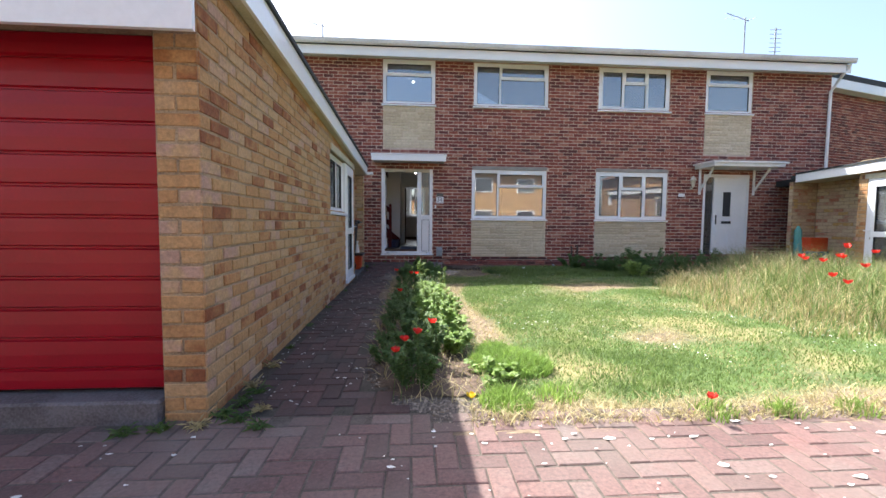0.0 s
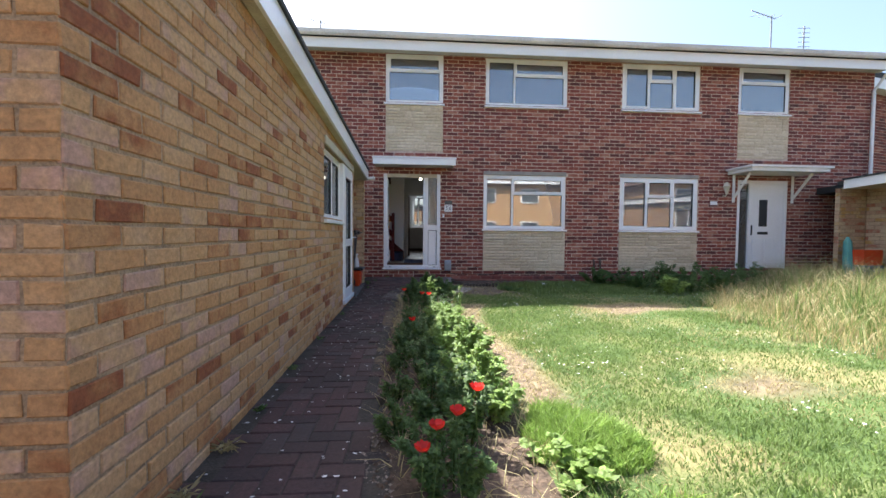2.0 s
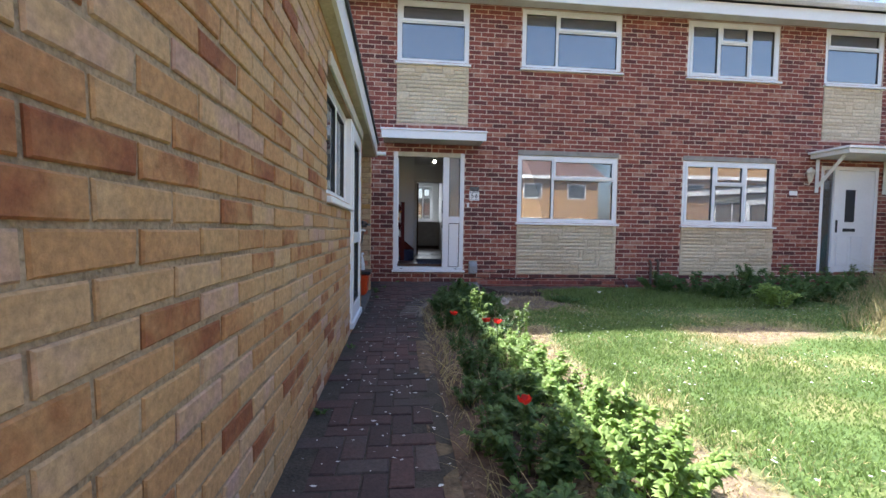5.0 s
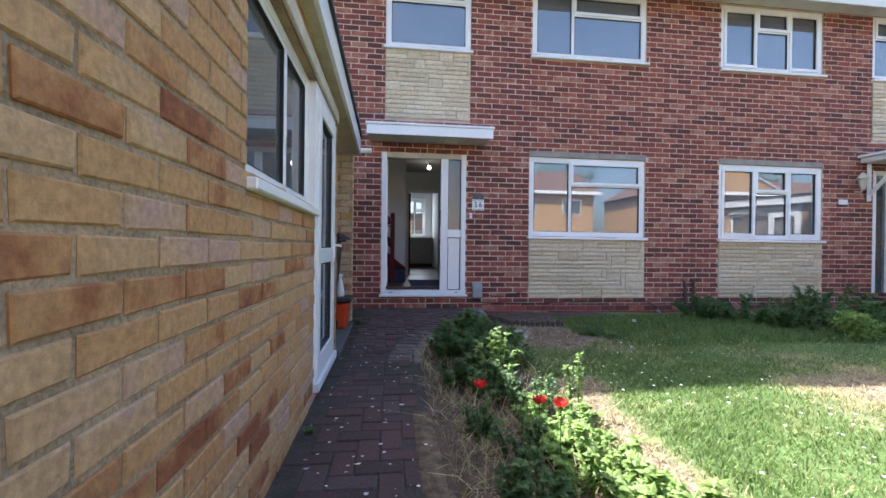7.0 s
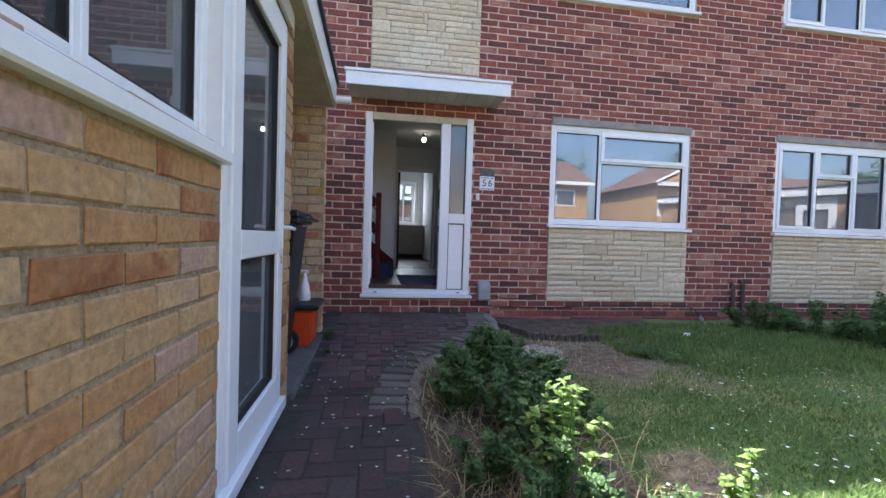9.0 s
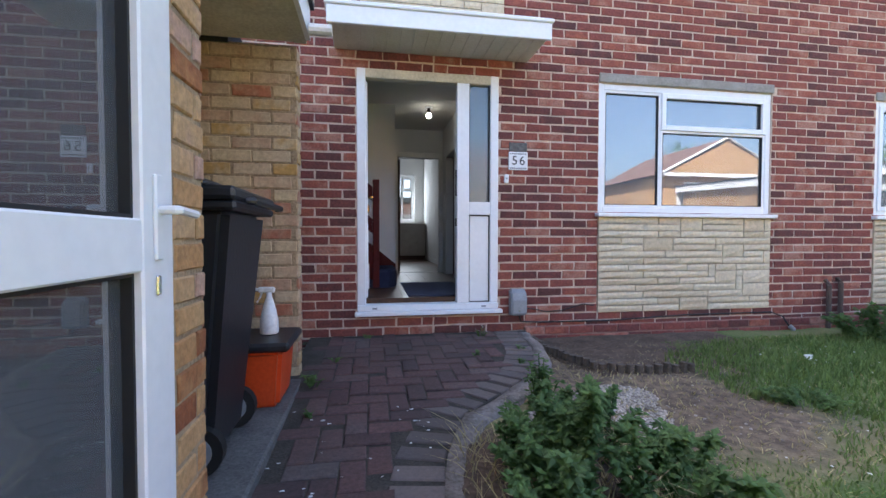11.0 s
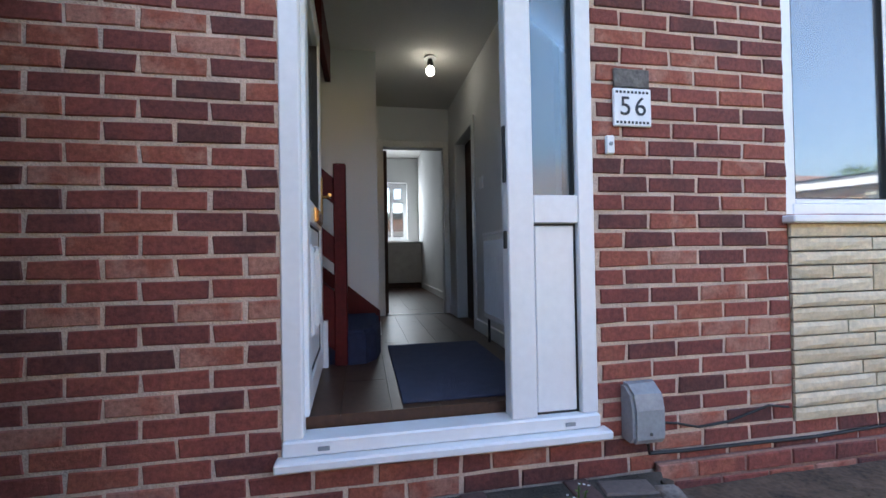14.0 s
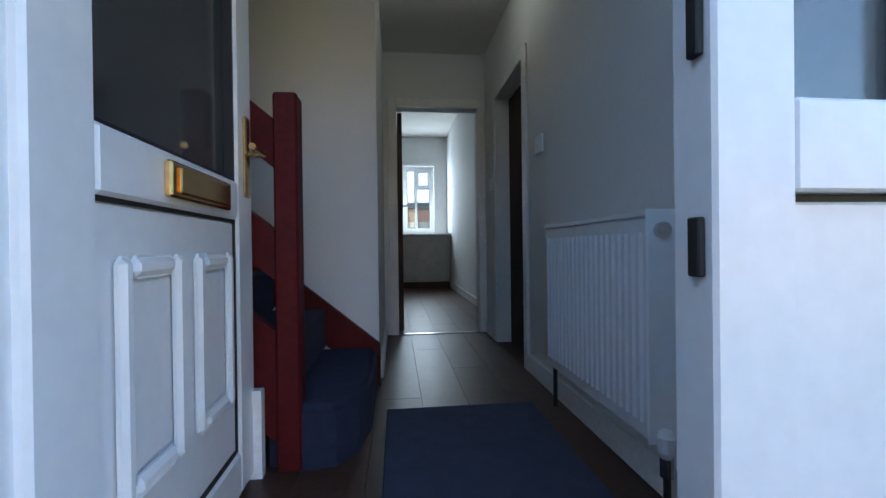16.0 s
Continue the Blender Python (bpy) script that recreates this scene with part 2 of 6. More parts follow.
def tube(points, radius, sides=8, bm=None, cap=True):
    """A round bar along points; radius may be a list."""
    b = bm or bmesh.new()
    pts = [Vector(p) for p in points]
    rad = radius if isinstance(radius, (list, tuple)) else [radius] * len(pts)
    rings = []
    for i, p in enumerate(pts):
        d = (pts[min(i + 1, len(pts) - 1)] - pts[max(i - 1, 0)]).normalized()
        s = d.cross(Vector((0, 0, 1)) if abs(d.z) < 0.9 else Vector((1, 0, 0))).normalized()
        t = d.cross(s)
        rings.append([b.verts.new(p + (s * math.cos(a) + t * math.sin(a)) * rad[i]) for a in [2 * math.pi * k / sides for k in range(sides)]])
    for r0, r1 in zip(rings, rings[1:]):
        for k in range(sides):
            b.faces.new((r0[k], r0[(k + 1) % sides], r1[(k + 1) % sides], r1[k]))
    if cap:
        b.faces.new(rings[0][::-1])
        b.faces.new(rings[-1])
    bmesh.ops.recalc_face_normals(b, faces=b.faces[:])
    return b


def lathe(at, profile, sides=16):
    """A turned solid: (radius, height) pairs round a vertical axis at a place."""
    b = bmesh.new()
    rings = [[b.verts.new(Vector(at) + Vector((r * math.cos(2 * math.pi * k / sides), r * math.sin(2 * math.pi * k / sides), h))) for k in range(sides)] for r, h in profile]
    for r0, r1 in zip(rings, rings[1:]):
        for k in range(sides):
            b.faces.new((r0[k], r0[(k + 1) % sides], r1[(k + 1) % sides], r1[k]))
    b.faces.new(rings[0][::-1])
    b.faces.new(rings[-1])
    return b


def slab(points, z0, z1):
    """An upright prism over a plan outline."""
    b = bmesh.new()
    lo = [b.verts.new((x, y, z0)) for x, y in points]
    hi = [b.verts.new((x, y, z1)) for x, y in points]
    b.faces.new(lo[::-1])
    b.faces.new(hi)
    for i in range(len(points)):
        j = (i + 1) % len(points)
        b.faces.new((lo[i], lo[j], hi[j], hi[i]))
    bmesh.ops.recalc_face_normals(b, faces=b.faces[:])
    return b


class Face:
    """The outer face of a wall: origin, direction along, outward."""

    def __init__(self, origin, along, out):
        self.o, self.u, self.w = Vector(origin), Vector(along), Vector(out)

    def at(self, u, w, v):
        return self.o + self.u * u + self.w * w + Vector((0, 0, v))

    def block(self, u0, u1, w0, w1, v0, v1, bevel=0.0, bm=None):
        b = box(u0, u1, w0, w1, v0, v1, bevel)
        for v in b.verts:
            v.co = self.at(v.co.x, v.co.y, v.co.z)
        bmesh.ops.recalc_face_normals(b, faces=b.faces[:])
        return b if bm is None else join(bm, b)


def wall_with_openings(face, u0, u1, v0, v1, holes, depth, front=-0.006):
    us = sorted({u0, u1, *[h[0] for h in holes], *[h[1] for h in holes]})
    vs = sorted({v0, v1, *[h[2] for h in holes], *[h[3] for h in holes]})
    us, vs = [u for u in us if u0 <= u <= u1], [v for v in vs if v0 <= v <= v1]
    bm = bmesh.new()
    for a, b in zip(us, us[1:]):
        for c, d in zip(vs, vs[1:]):
            if not any(h[0] <= (a + b) / 2 <= h[1] and h[2] <= (c + d) / 2 <= h[3] for h in holes):
                face.block(a, b, -depth, front, c, d, bm=bm)
    bmesh.ops.remove_doubles(bm, verts=bm.verts[:], dist=1e-4)
    return bm


BRICKS = []


def bricks(face, parent, mat, u0, u1, v0, v1, holes, near, course=0.0754, length=0.2225, joint=0.0125, name="brick", anchor=None):
    """Stretcher bond. near(u, v): whether a brick is a part of its own."""
    BRICKS.append((face, parent, mat, u0, u1, v0, v1, holes, near, course, length, joint, name, u0 if anchor is None else anchor))


def lay(face, parent, mat, u0, u1, v0, v1, holes, near, course, length, joint, name, anchor):
    rng = random.Random(7)
    base = place(parent)
    rot = Matrix((face.u, face.w, Vector((0, 0, 1)))).transposed().to_4x4()
    shared, verts, faces, singles = {}, [], [], 0
    for row in range(int((v1 - v0) / course + 0.01)):
        lo, hi = v0 + row * course + joint / 2, v0 + (row + 1) * course - joint / 2
        start = anchor - math.ceil((anchor - u0) / length) * length - (length / 2 if row % 2 else 0)
        for k in range(int((u1 - u0) / length) + 3):
            a, b = max(start + k * length, u0) + joint / 2, min(start + (k + 1) * length, u1) - joint / 2
            if b - a < 0.03:
                continue
            spans = [(a, b)]
            for h in holes:
                if h[2] < (lo + hi) / 2 < h[3]:
                    spans = [s for p, q in spans for s in ((p, min(q, h[0] - 0.004)), (max(p, h[1] + 0.004), q))]
            for p, q in spans:
                if q - p < 0.03:
                    continue
                out = rng.uniform(-0.002, 0.002)
                if near((p + q) / 2, (lo + hi) / 2) and singles < 300:
                    singles += 1
                    key = (round(q - p, 2), singles % 5)
                    if key not in shared:
                        vs, fs = worn_brick(q - p, hi - lo, rng)
                        me = bpy.data.meshes.new(name)
                        me.from_pydata(vs, [], fs)
                        me.materials.append(mat)
                        shared[key] = me
                    ob = new(name, shared[key])
                    ob.parent = parent
                    ob.matrix_basis = Matrix.Translation(face.at((p + q) / 2, out, (lo + hi) / 2) - base) @ rot
                else:
                    vs, fs = worn_brick(q - p, hi - lo, rng)
                    n = len(verts)
                    verts += [tuple(face.at((p + q) / 2 + x, out + y, (lo + hi) / 2 + z) - base) for x, y, z in vs]
                    faces += [tuple(i + n for i in f) for f in fs]
    if verts:
        me = bpy.data.meshes.new("brickwork")
        me.from_pydata(verts, [], faces)
        me.materials.append(mat)
        ob = new("brickwork", me)
        ob.parent = parent
        tagged(ob, kind="stuff")


def brick_shape(w, h, chamfer=0.004, depth=0.014):
    a, b, c = w / 2, h / 2, chamfer
    vs = [(x * a, -depth, z * b) for x, z in ((-1, -1), (1, -1), (1, 1), (-1, 1))]
    vs += [(x * a, -c, z * b) for x, z in ((-1, -1), (1, -1), (1, 1), (-1, 1))]
    vs += [(x * (a - c), 0, z * (b - c)) for x, z in ((-1, -1), (1, -1), (1, 1), (-1, 1))]
    fs = [(8, 9, 10, 11)] + [(i, (i + 1) % 4, 4 + (i + 1) % 4, 4 + i) for i in range(4)] + [(4 + i, 4 + (i + 1) % 4, 8 + (i + 1) % 4, 8 + i) for i in range(4)]
    return vs, [f[::-1] for f in fs]


def worn_brick(w, h, rng):
    """A brick with corners a few millimetres out of true."""
    vs, fs = brick_shape(w, h)
    off = [(rng.uniform(-0.004, 0.004), rng.uniform(-0.003, 0.003)) for _ in range(4)]
    return [(x + off[i % 4][0], y, z + off[i % 4][1]) for i, (x, y, z) in enumerate(vs)], fs


def stones(face, parent, u0, u1, v0, v1, seed):
    """A panel of split-faced walling stone: uneven courses, some stones two courses high."""
    rng = random.Random(seed)
    rows = max(2, round((v1 - v0) / 0.062))
    h = (v1 - v0) / rows
    taken = set()
    cells = 24
    cw = (u1 - u0) / cells
    for r in range(rows):
        c = 0
        while c < cells:
            if (r, c) in taken:
                c += 1
                continue
            n = rng.choice((4, 6, 8, 9, 5, 3))
            w = 1
            while w < n and c + w < cells and (r, c + w) not in taken:
                w += 1
            tall = 2 if rng.random() < 0.2 and r + 1 < rows and not any((r + 1, c + i) in taken for i in range(w)) and w < 5 else 1
            for i in range(w):
                for k in range(tall):
                    taken.add((r + k, c + i))
            a, b, lo, hi = u0 + c * cw + 0.004, u0 + (c + w) * cw - 0.004, v0 + r * h + 0.0035, v0 + (r + tall) * h - 0.0035
            bm = bmesh.new()
            nx, nz = max(2, w), 2 + tall
            grid = [[None] * (nz + 1) for _ in range(nx + 1)]
            for i in range(nx + 1):
                for k in range(nz + 1):
                    rim = i in (0, nx) or k in (0, nz)
                    grid[i][k] = bm.verts.new(face.at(a + (b - a) * i / nx, (0.008 if rim else rng.uniform(0.011, 0.017)), lo + (hi - lo) * k / nz))
            back = {}
            for i in range(nx):
                for k in range(nz):
                    bm.faces.new((grid[i][k], grid[i + 1][k], grid[i + 1][k + 1], grid[i][k + 1]))
            ring = [grid[i][0] for i in range(nx + 1)] + [grid[nx][k] for k in range(1, nz + 1)] + [grid[i][nz] for i in range(nx - 1, -1, -1)] + [grid[0][k] for k in range(nz - 1, 0, -1)]
            low = [bm.verts.new(v.co - face.w * 0.014) for v in ring]
            for i in range(len(ring)):
                j = (i + 1) % len(ring)
                bm.faces.new((ring[i], low[i], low[j], ring[j]))
            bmesh.ops.recalc_face_normals(bm, faces=bm.faces[:])
            part("stone", bm, STONE, parent)
            c += w


def window(name, face, u0, u1, v0, v1, panes, label, sill=(0.055, 0.035), set_back=0.02, bar=0.055, glass=None, group=""):
    """panes: (u0, u1, v0, v1, opens) as shares of the inside of the frame."""
    root = thing(name, face.at((u0 + u1) / 2, 0, v0), label, "window", group, "structure")
    w0, w1 = -set_back - 0.06, -set_back
    bm = bmesh.new()
    for a, b, c, d in ((u0, u0 + bar, v0, v1), (u1 - bar, u1, v0, v1), (u0 + bar, u1 - bar, v0, v0 + bar), (u0 + bar, u1 - bar, v1 - bar, v1)):
        face.block(a, b, w0, w1, c, d, 0.004, bm)
    part("window_frame", bm, UPVC, root)
    iu, iv, lu, lv = u0 + bar, v0 + bar, u1 - u0 - 2 * bar, v1 - v0 - 2 * bar
    for a, b, c, d, opens in panes:
        a, b, c, d = iu + a * lu, iu + b * lu, iv + c * lv, iv + d * lv
        e, out = (0.045, 0.012) if opens else (0.022, -0.006)
        bm = bmesh.new()
        for p, q, r, s in ((a, a + e, c, d), (b - e, b, c, d), (a + e, b - e, c, c + e), (a + e, b - e, d - e, d)):
            face.block(p, q, w0 + 0.01, w1 + out, r, s, 0.003, bm)
        sash = part("casement" if opens else "glazing_bar", bm, UPVC, root)
        bm = bmesh.new()
        g = 0.006
        for p, q, r, s in ((a + e, a + e + g, c + e, d - e), (b - e - g, b - e, c + e, d - e), (a + e + g, b - e - g, c + e, c + e + g), (a + e + g, b - e - g, d - e - g, d - e)):
            face.block(p, q, w0 + 0.02, w1 - 0.01, r, s, 0, bm)
        part("gasket", bm, GASKET, sash)
        pane = part("pane", face.block(a + e, b - e, w0 + 0.028, w0 + 0.034, c + e, d - e), glass or GLASS, root)
        pane.visible_shadow = False
    if sill:
        part("window_sill", face.block(u0 - (0.03 if set_back < 0.04 else -0.002), u1 + (0.03 if set_back < 0.04 else -0.004), -set_back - 0.04, sill[0], v0 - sill[1], v0 - 0.001, 0.006), UPVC, root)
    return root


# ---- the terrace ----
AXIS = 3.9                      # the two houses mirror each other about this plane
FRONT = Face((0, 10.0, 0), (1, 0, 0), (0, -1, 0))
DOOR = (-0.63, 0.56, 0.262, 2.25)
W1, U1, U2 = (1.49, 3.29, 1.10, 2.26), (-0.595, 0.605, 3.72, 4.74), (1.515, 3.285, 3.72, 4.72)


def flip(r):
    return (2 * AXIS - r[1], 2 * AXIS - r[0], r[2], r[3])


DOOR2, W2, U3, U4 = flip(DOOR), flip(W1), flip(U2), flip(U1)
PANELS = [(1.49, 3.29, 0.20, 1.065), (-0.595, 0.605, 2.73, 3.685)]
PANELS += [flip(p) for p in PANELS]
LINTELS = [(1.49, 3.30, 2.26, 2.345), flip((1.49, 3.30, 2.26, 2.345))]
GLAZED = [DOOR, W1, U1, U2, DOOR2, W2, U3, U4]
LEFT, RIGHT, EAVES = -3.6, 10.45, 4.86
wall_front = thing("wall_front", (3.4, 10.0, -0.1), "red brick terrace front wall with cream stone panels", "wall", kind="structure")
part("mortar_bed", wall_with_openings(FRONT, LEFT, RIGHT, -0.1, EAVES, GLAZED, 0.27), MORTAR, wall_front)
for a, b, pitch, first in ((LEFT, 0.0, 0.2165, -0.853), (0.0, RIGHT, 0.23, 1.153)):
    bricks(FRONT, wall_front, RED_BRICK, a, b, -0.0926, EAVES, GLAZED + PANELS + LINTELS, lambda u, v: -1.0 < u < 1.5 and v < 2.0, length=pitch, joint=0.0135, anchor=first)
for n, p in enumerate(PANELS):
    stones(FRONT, part("stone_panel", FRONT.block(p[0], p[1], -0.02, -0.006, p[2], p[3]), MORTAR, wall_front, "cream split-faced stone panel"), *p, n + 3)
for a, b, c, d in LINTELS:
    part("lintel", FRONT.block(a, b, -0.02, 0.008, c + 0.004, d, 0.004), CONCRETE, wall_front, "grey concrete lintel")
PLAIN = [(0.0, 0.34, 0, 1, False), (0.34, 1, 0, 0.68, False), (0.34, 1, 0.68, 1, True)]
window("window_1", FRONT, *W1, PLAIN, "white plastic window with fixed pane and top opener")
window("window_2", FRONT, *U1, [(0, 1, 0, 0.68, False), (0, 1, 0.68, 1, True)], "white plastic upstairs window with top opener", group="upstairs windows")
window("window_3", FRONT, *U2, PLAIN, "white plastic upstairs window with fixed pane and top opener", group="upstairs windows")
TRIPLE = [(0, 0.34, 0, 1, True), (0.34, 0.68, 0, 0.66, False), (0.34, 0.68, 0.66, 1, True), (0.68, 1, 0, 1, True)]
window("window_4", FRONT, *W2, TRIPLE, "white plastic three-light window of the neighbouring house")
window("window_5", FRONT, *U3, TRIPLE, "white plastic three-light upstairs window", group="upstairs windows")
window("window_6", FRONT, *U4, [(0, 1, 0, 0.68, False), (0, 1, 0.68, 1, True)], "white plastic upstairs window with top opener", group="upstairs windows")

# side, back and inside walls that close the houses
for n, (x0, x1, y0, y1) in enumerate(((LEFT, LEFT + 0.25, 10.27, 17.36), (RIGHT - 0.25, RIGHT, 10.27, 17.36), (AXIS - 0.12, AXIS + 0.12, 10.27, 17.36))):
    solid(f"wall_side_{n + 1}", box(x0, x1, y0, y1, -0.1, EAVES), PLASTER, "plain house wall", "wall", "structure")
HOUSE_BACK = Face((0, 17.62, 0), (-1, 0, 0), (0, 1, 0))
solid("wall_back", wall_with_openings(HOUSE_BACK, -RIGHT, -LEFT, -0.1, EAVES, [(-0.5, 0.15, 1.47, 2.55)], 0.25, 0.0), PLASTER, "plain back wall of the terrace", "wall", "structure")
solid("floor_upper", box(LEFT + 0.26, RIGHT - 0.26, 10.28, 17.36, 2.87, 2.98), CEILING, "white ceiling under the upper floor", "ceiling", "structure")
solid("ceiling_upper", box(LEFT, RIGHT, 10.28, 17.36, 4.87, 4.93), CEILING, "white upstairs ceiling", "ceiling", "structure")
solid("floor_rooms", box(0.8, RIGHT, 10.28, 17.36, 0.1, 0.24), LAMINATE, "wooden floor of the front room", "floor", "structure")

# roof, soffit, fascia and gutter
roof = bmesh.new()
for x0, x1 in ((LEFT - 0.1, RIGHT + 0.15),):
    v = [roof.verts.new(c) for c in ((x0, 9.6, 4.93), (x1, 9.6, 4.93), (x1, 13.8, 6.2), (x0, 13.8, 6.2), (x0, 18.0, 4.93), (x1, 18.0, 4.93))]
    roof.faces.new((v[0], v[1], v[2], v[3])), roof.faces.new((v[3], v[2], v[5], v[4]))
    roof.faces.new((v[0], v[3], v[4])), roof.faces.new((v[1], v[5], v[2]))
solid("roof", roof, material("grey_roof_tile", (0.12, 0.11, 0.105), 0.85, bump=0.6, spread=0.2), "low grey tiled roof", "roof", "structure")
eaves = thing("eaves", (3.4, 9.7, 4.7), "white eaves boards with a grey-white plastic gutter", "eaves", kind="structure")
part("soffit", box(LEFT - 0.1, RIGHT + 0.1, 9.66, 10.02, 4.745, 4.76), SOFFIT, eaves)
part("fascia", box(LEFT - 0.1, RIGHT + 0.1, 9.632, 9.655, 4.66, 4.86, 0.004), UPVC, eaves)
gut = bmesh.new()
prof = [(-0.012, 4.97), (-0.02, 4.9), (-0.05, 4.865), (-0.09, 4.865), (-0.115, 4.9), (-0.12, 4.97), (-0.112, 4.97), (-0.107, 4.905), (-0.085, 4.875), (-0.055, 4.875), (-0.03, 4.905), (-0.02, 4.97)]
ends = [[gut.verts.new((x, 9.63 + a, b)) for a, b in prof] for x in (LEFT - 0.1, RIGHT + 0.12)]
for i in range(len(prof)):
    j = (i + 1) % len(prof)
    gut.faces.new((ends[0][i], ends[0][j], ends[1][j], ends[1][i]))
gut.faces.new(ends[0]), gut.faces.new(ends[1][::-1])
bmesh.ops.recalc_face_normals(gut, faces=gut.faces[:])
part("gutter", gut, material("dusty_white_gutter", (0.74, 0.73, 0.7), 0.5, dark=(0.4, 0.38, 0.35), scale=0.9), eaves)


# ---- front doors ----
def front_frame(root):
    a, b, c, d = DOOR
    f = FRONT
    part("door_frame", f.block(a, a + 0.07, -0.07, 0.004, c + 0.058, d, 0.005), UPVC, root)
    part("door_frame", f.block(b - 0.07, b, -0.07, 0.004, c + 0.058, d, 0.005), UPVC, root)
    part("door_frame", f.block(a + 0.07, b - 0.07, -0.07, 0.003, d - 0.075, d, 0.005), CREAM_PAINT, root)
    part("mullion", f.block(0.20, 0.305, -0.07, 0.004, c + 0.058, d - 0.075, 0.005), UPVC, root)
    part("threshold", f.block(a, b, -0.09, 0.02, c + 0.005, c + 0.058, 0.006), UPVC, root)
    part("sill", f.block(a - 0.02, b + 0.03, -0.02, 0.06, c - 0.03, c + 0.003, 0.006), UPVC, root)
    part("transom", f.block(0.305, b - 0.07, -0.06, 0.002, 1.07, 1.18, 0.004), UPVC, root)
    part("panel", f.block(0.315, b - 0.08, -0.05, -0.018, c + 0.068, 1.06, 0.004), UPVC, root)
    bm = bmesh.new()
    for p, q, r, s in ((0.305, 0.314, c + 0.059, 1.069), (b - 0.079, b - 0.07, c + 0.059, 1.069), (0.314, b - 0.079, c + 0.059, c + 0.067), (0.314, b - 0.079, 1.06, 1.069),
                       (0.305, 0.314, 1.181, d - 0.076), (b - 0.079, b - 0.07, 1.181, d - 0.076)):
        f.block(p, q, -0.05, -0.022, r, s, 0, bm)
    part("gasket", bm, GASKET, root)
    pane = part("sidelight_pane", f.block(0.314, b - 0.079, -0.045, -0.038, 1.18, d - 0.075), glass_material("obscured_glass", (0.75, 0.86, 0.9), 1.7, 0.12), root, "pale blue obscured glass")
    pane.visible_shadow = False
    for x in (-0.49, 0.43):
        part("drain_cap", f.block(x - 0.02, x + 0.02, 0.02, 0.024, c + 0.022, c + 0.036), GREY_PLASTIC, root)


door_1 = thing("door_1", (-0.03, 10.0, 0.2), "white plastic front door frame with glazed sidelight, door open", "door", kind="structure")
front_frame(door_1)
canopy = thing("door_canopy", (0.02, 9.8, 2.38), "flat white door canopy with boarded underside", "canopy")
part("deck", box(-0.80, 0.82, 9.57, 9.99, 2.41, 2.5), WHITE_PAINT, canopy)
part("front_board", box(-0.82, 0.84, 9.545, 9.57, 2.375, 2.5, 0.004), UPVC, canopy)
part("top_trim", box(-0.835, 0.855, 9.53, 9.99, 2.5, 2.53, 0.006), UPVC, canopy)
for k in range(16):
    part("soffit_board", box(-0.8 + k * 0.101, -0.8 + k * 0.101 + 0.098, 9.57, 9.995, 2.385, 2.41, 0.003), SOFFIT, canopy)
part("flashing", box(-0.84, 0.86, 9.985, 9.998, 2.53, 2.575), CONCRETE, canopy, "grey lead flashing")

# ---- garages ----
GX, GY0, GY1, GREC, GEND = -0.94, 2.17, 7.68, -1.53, 9.1


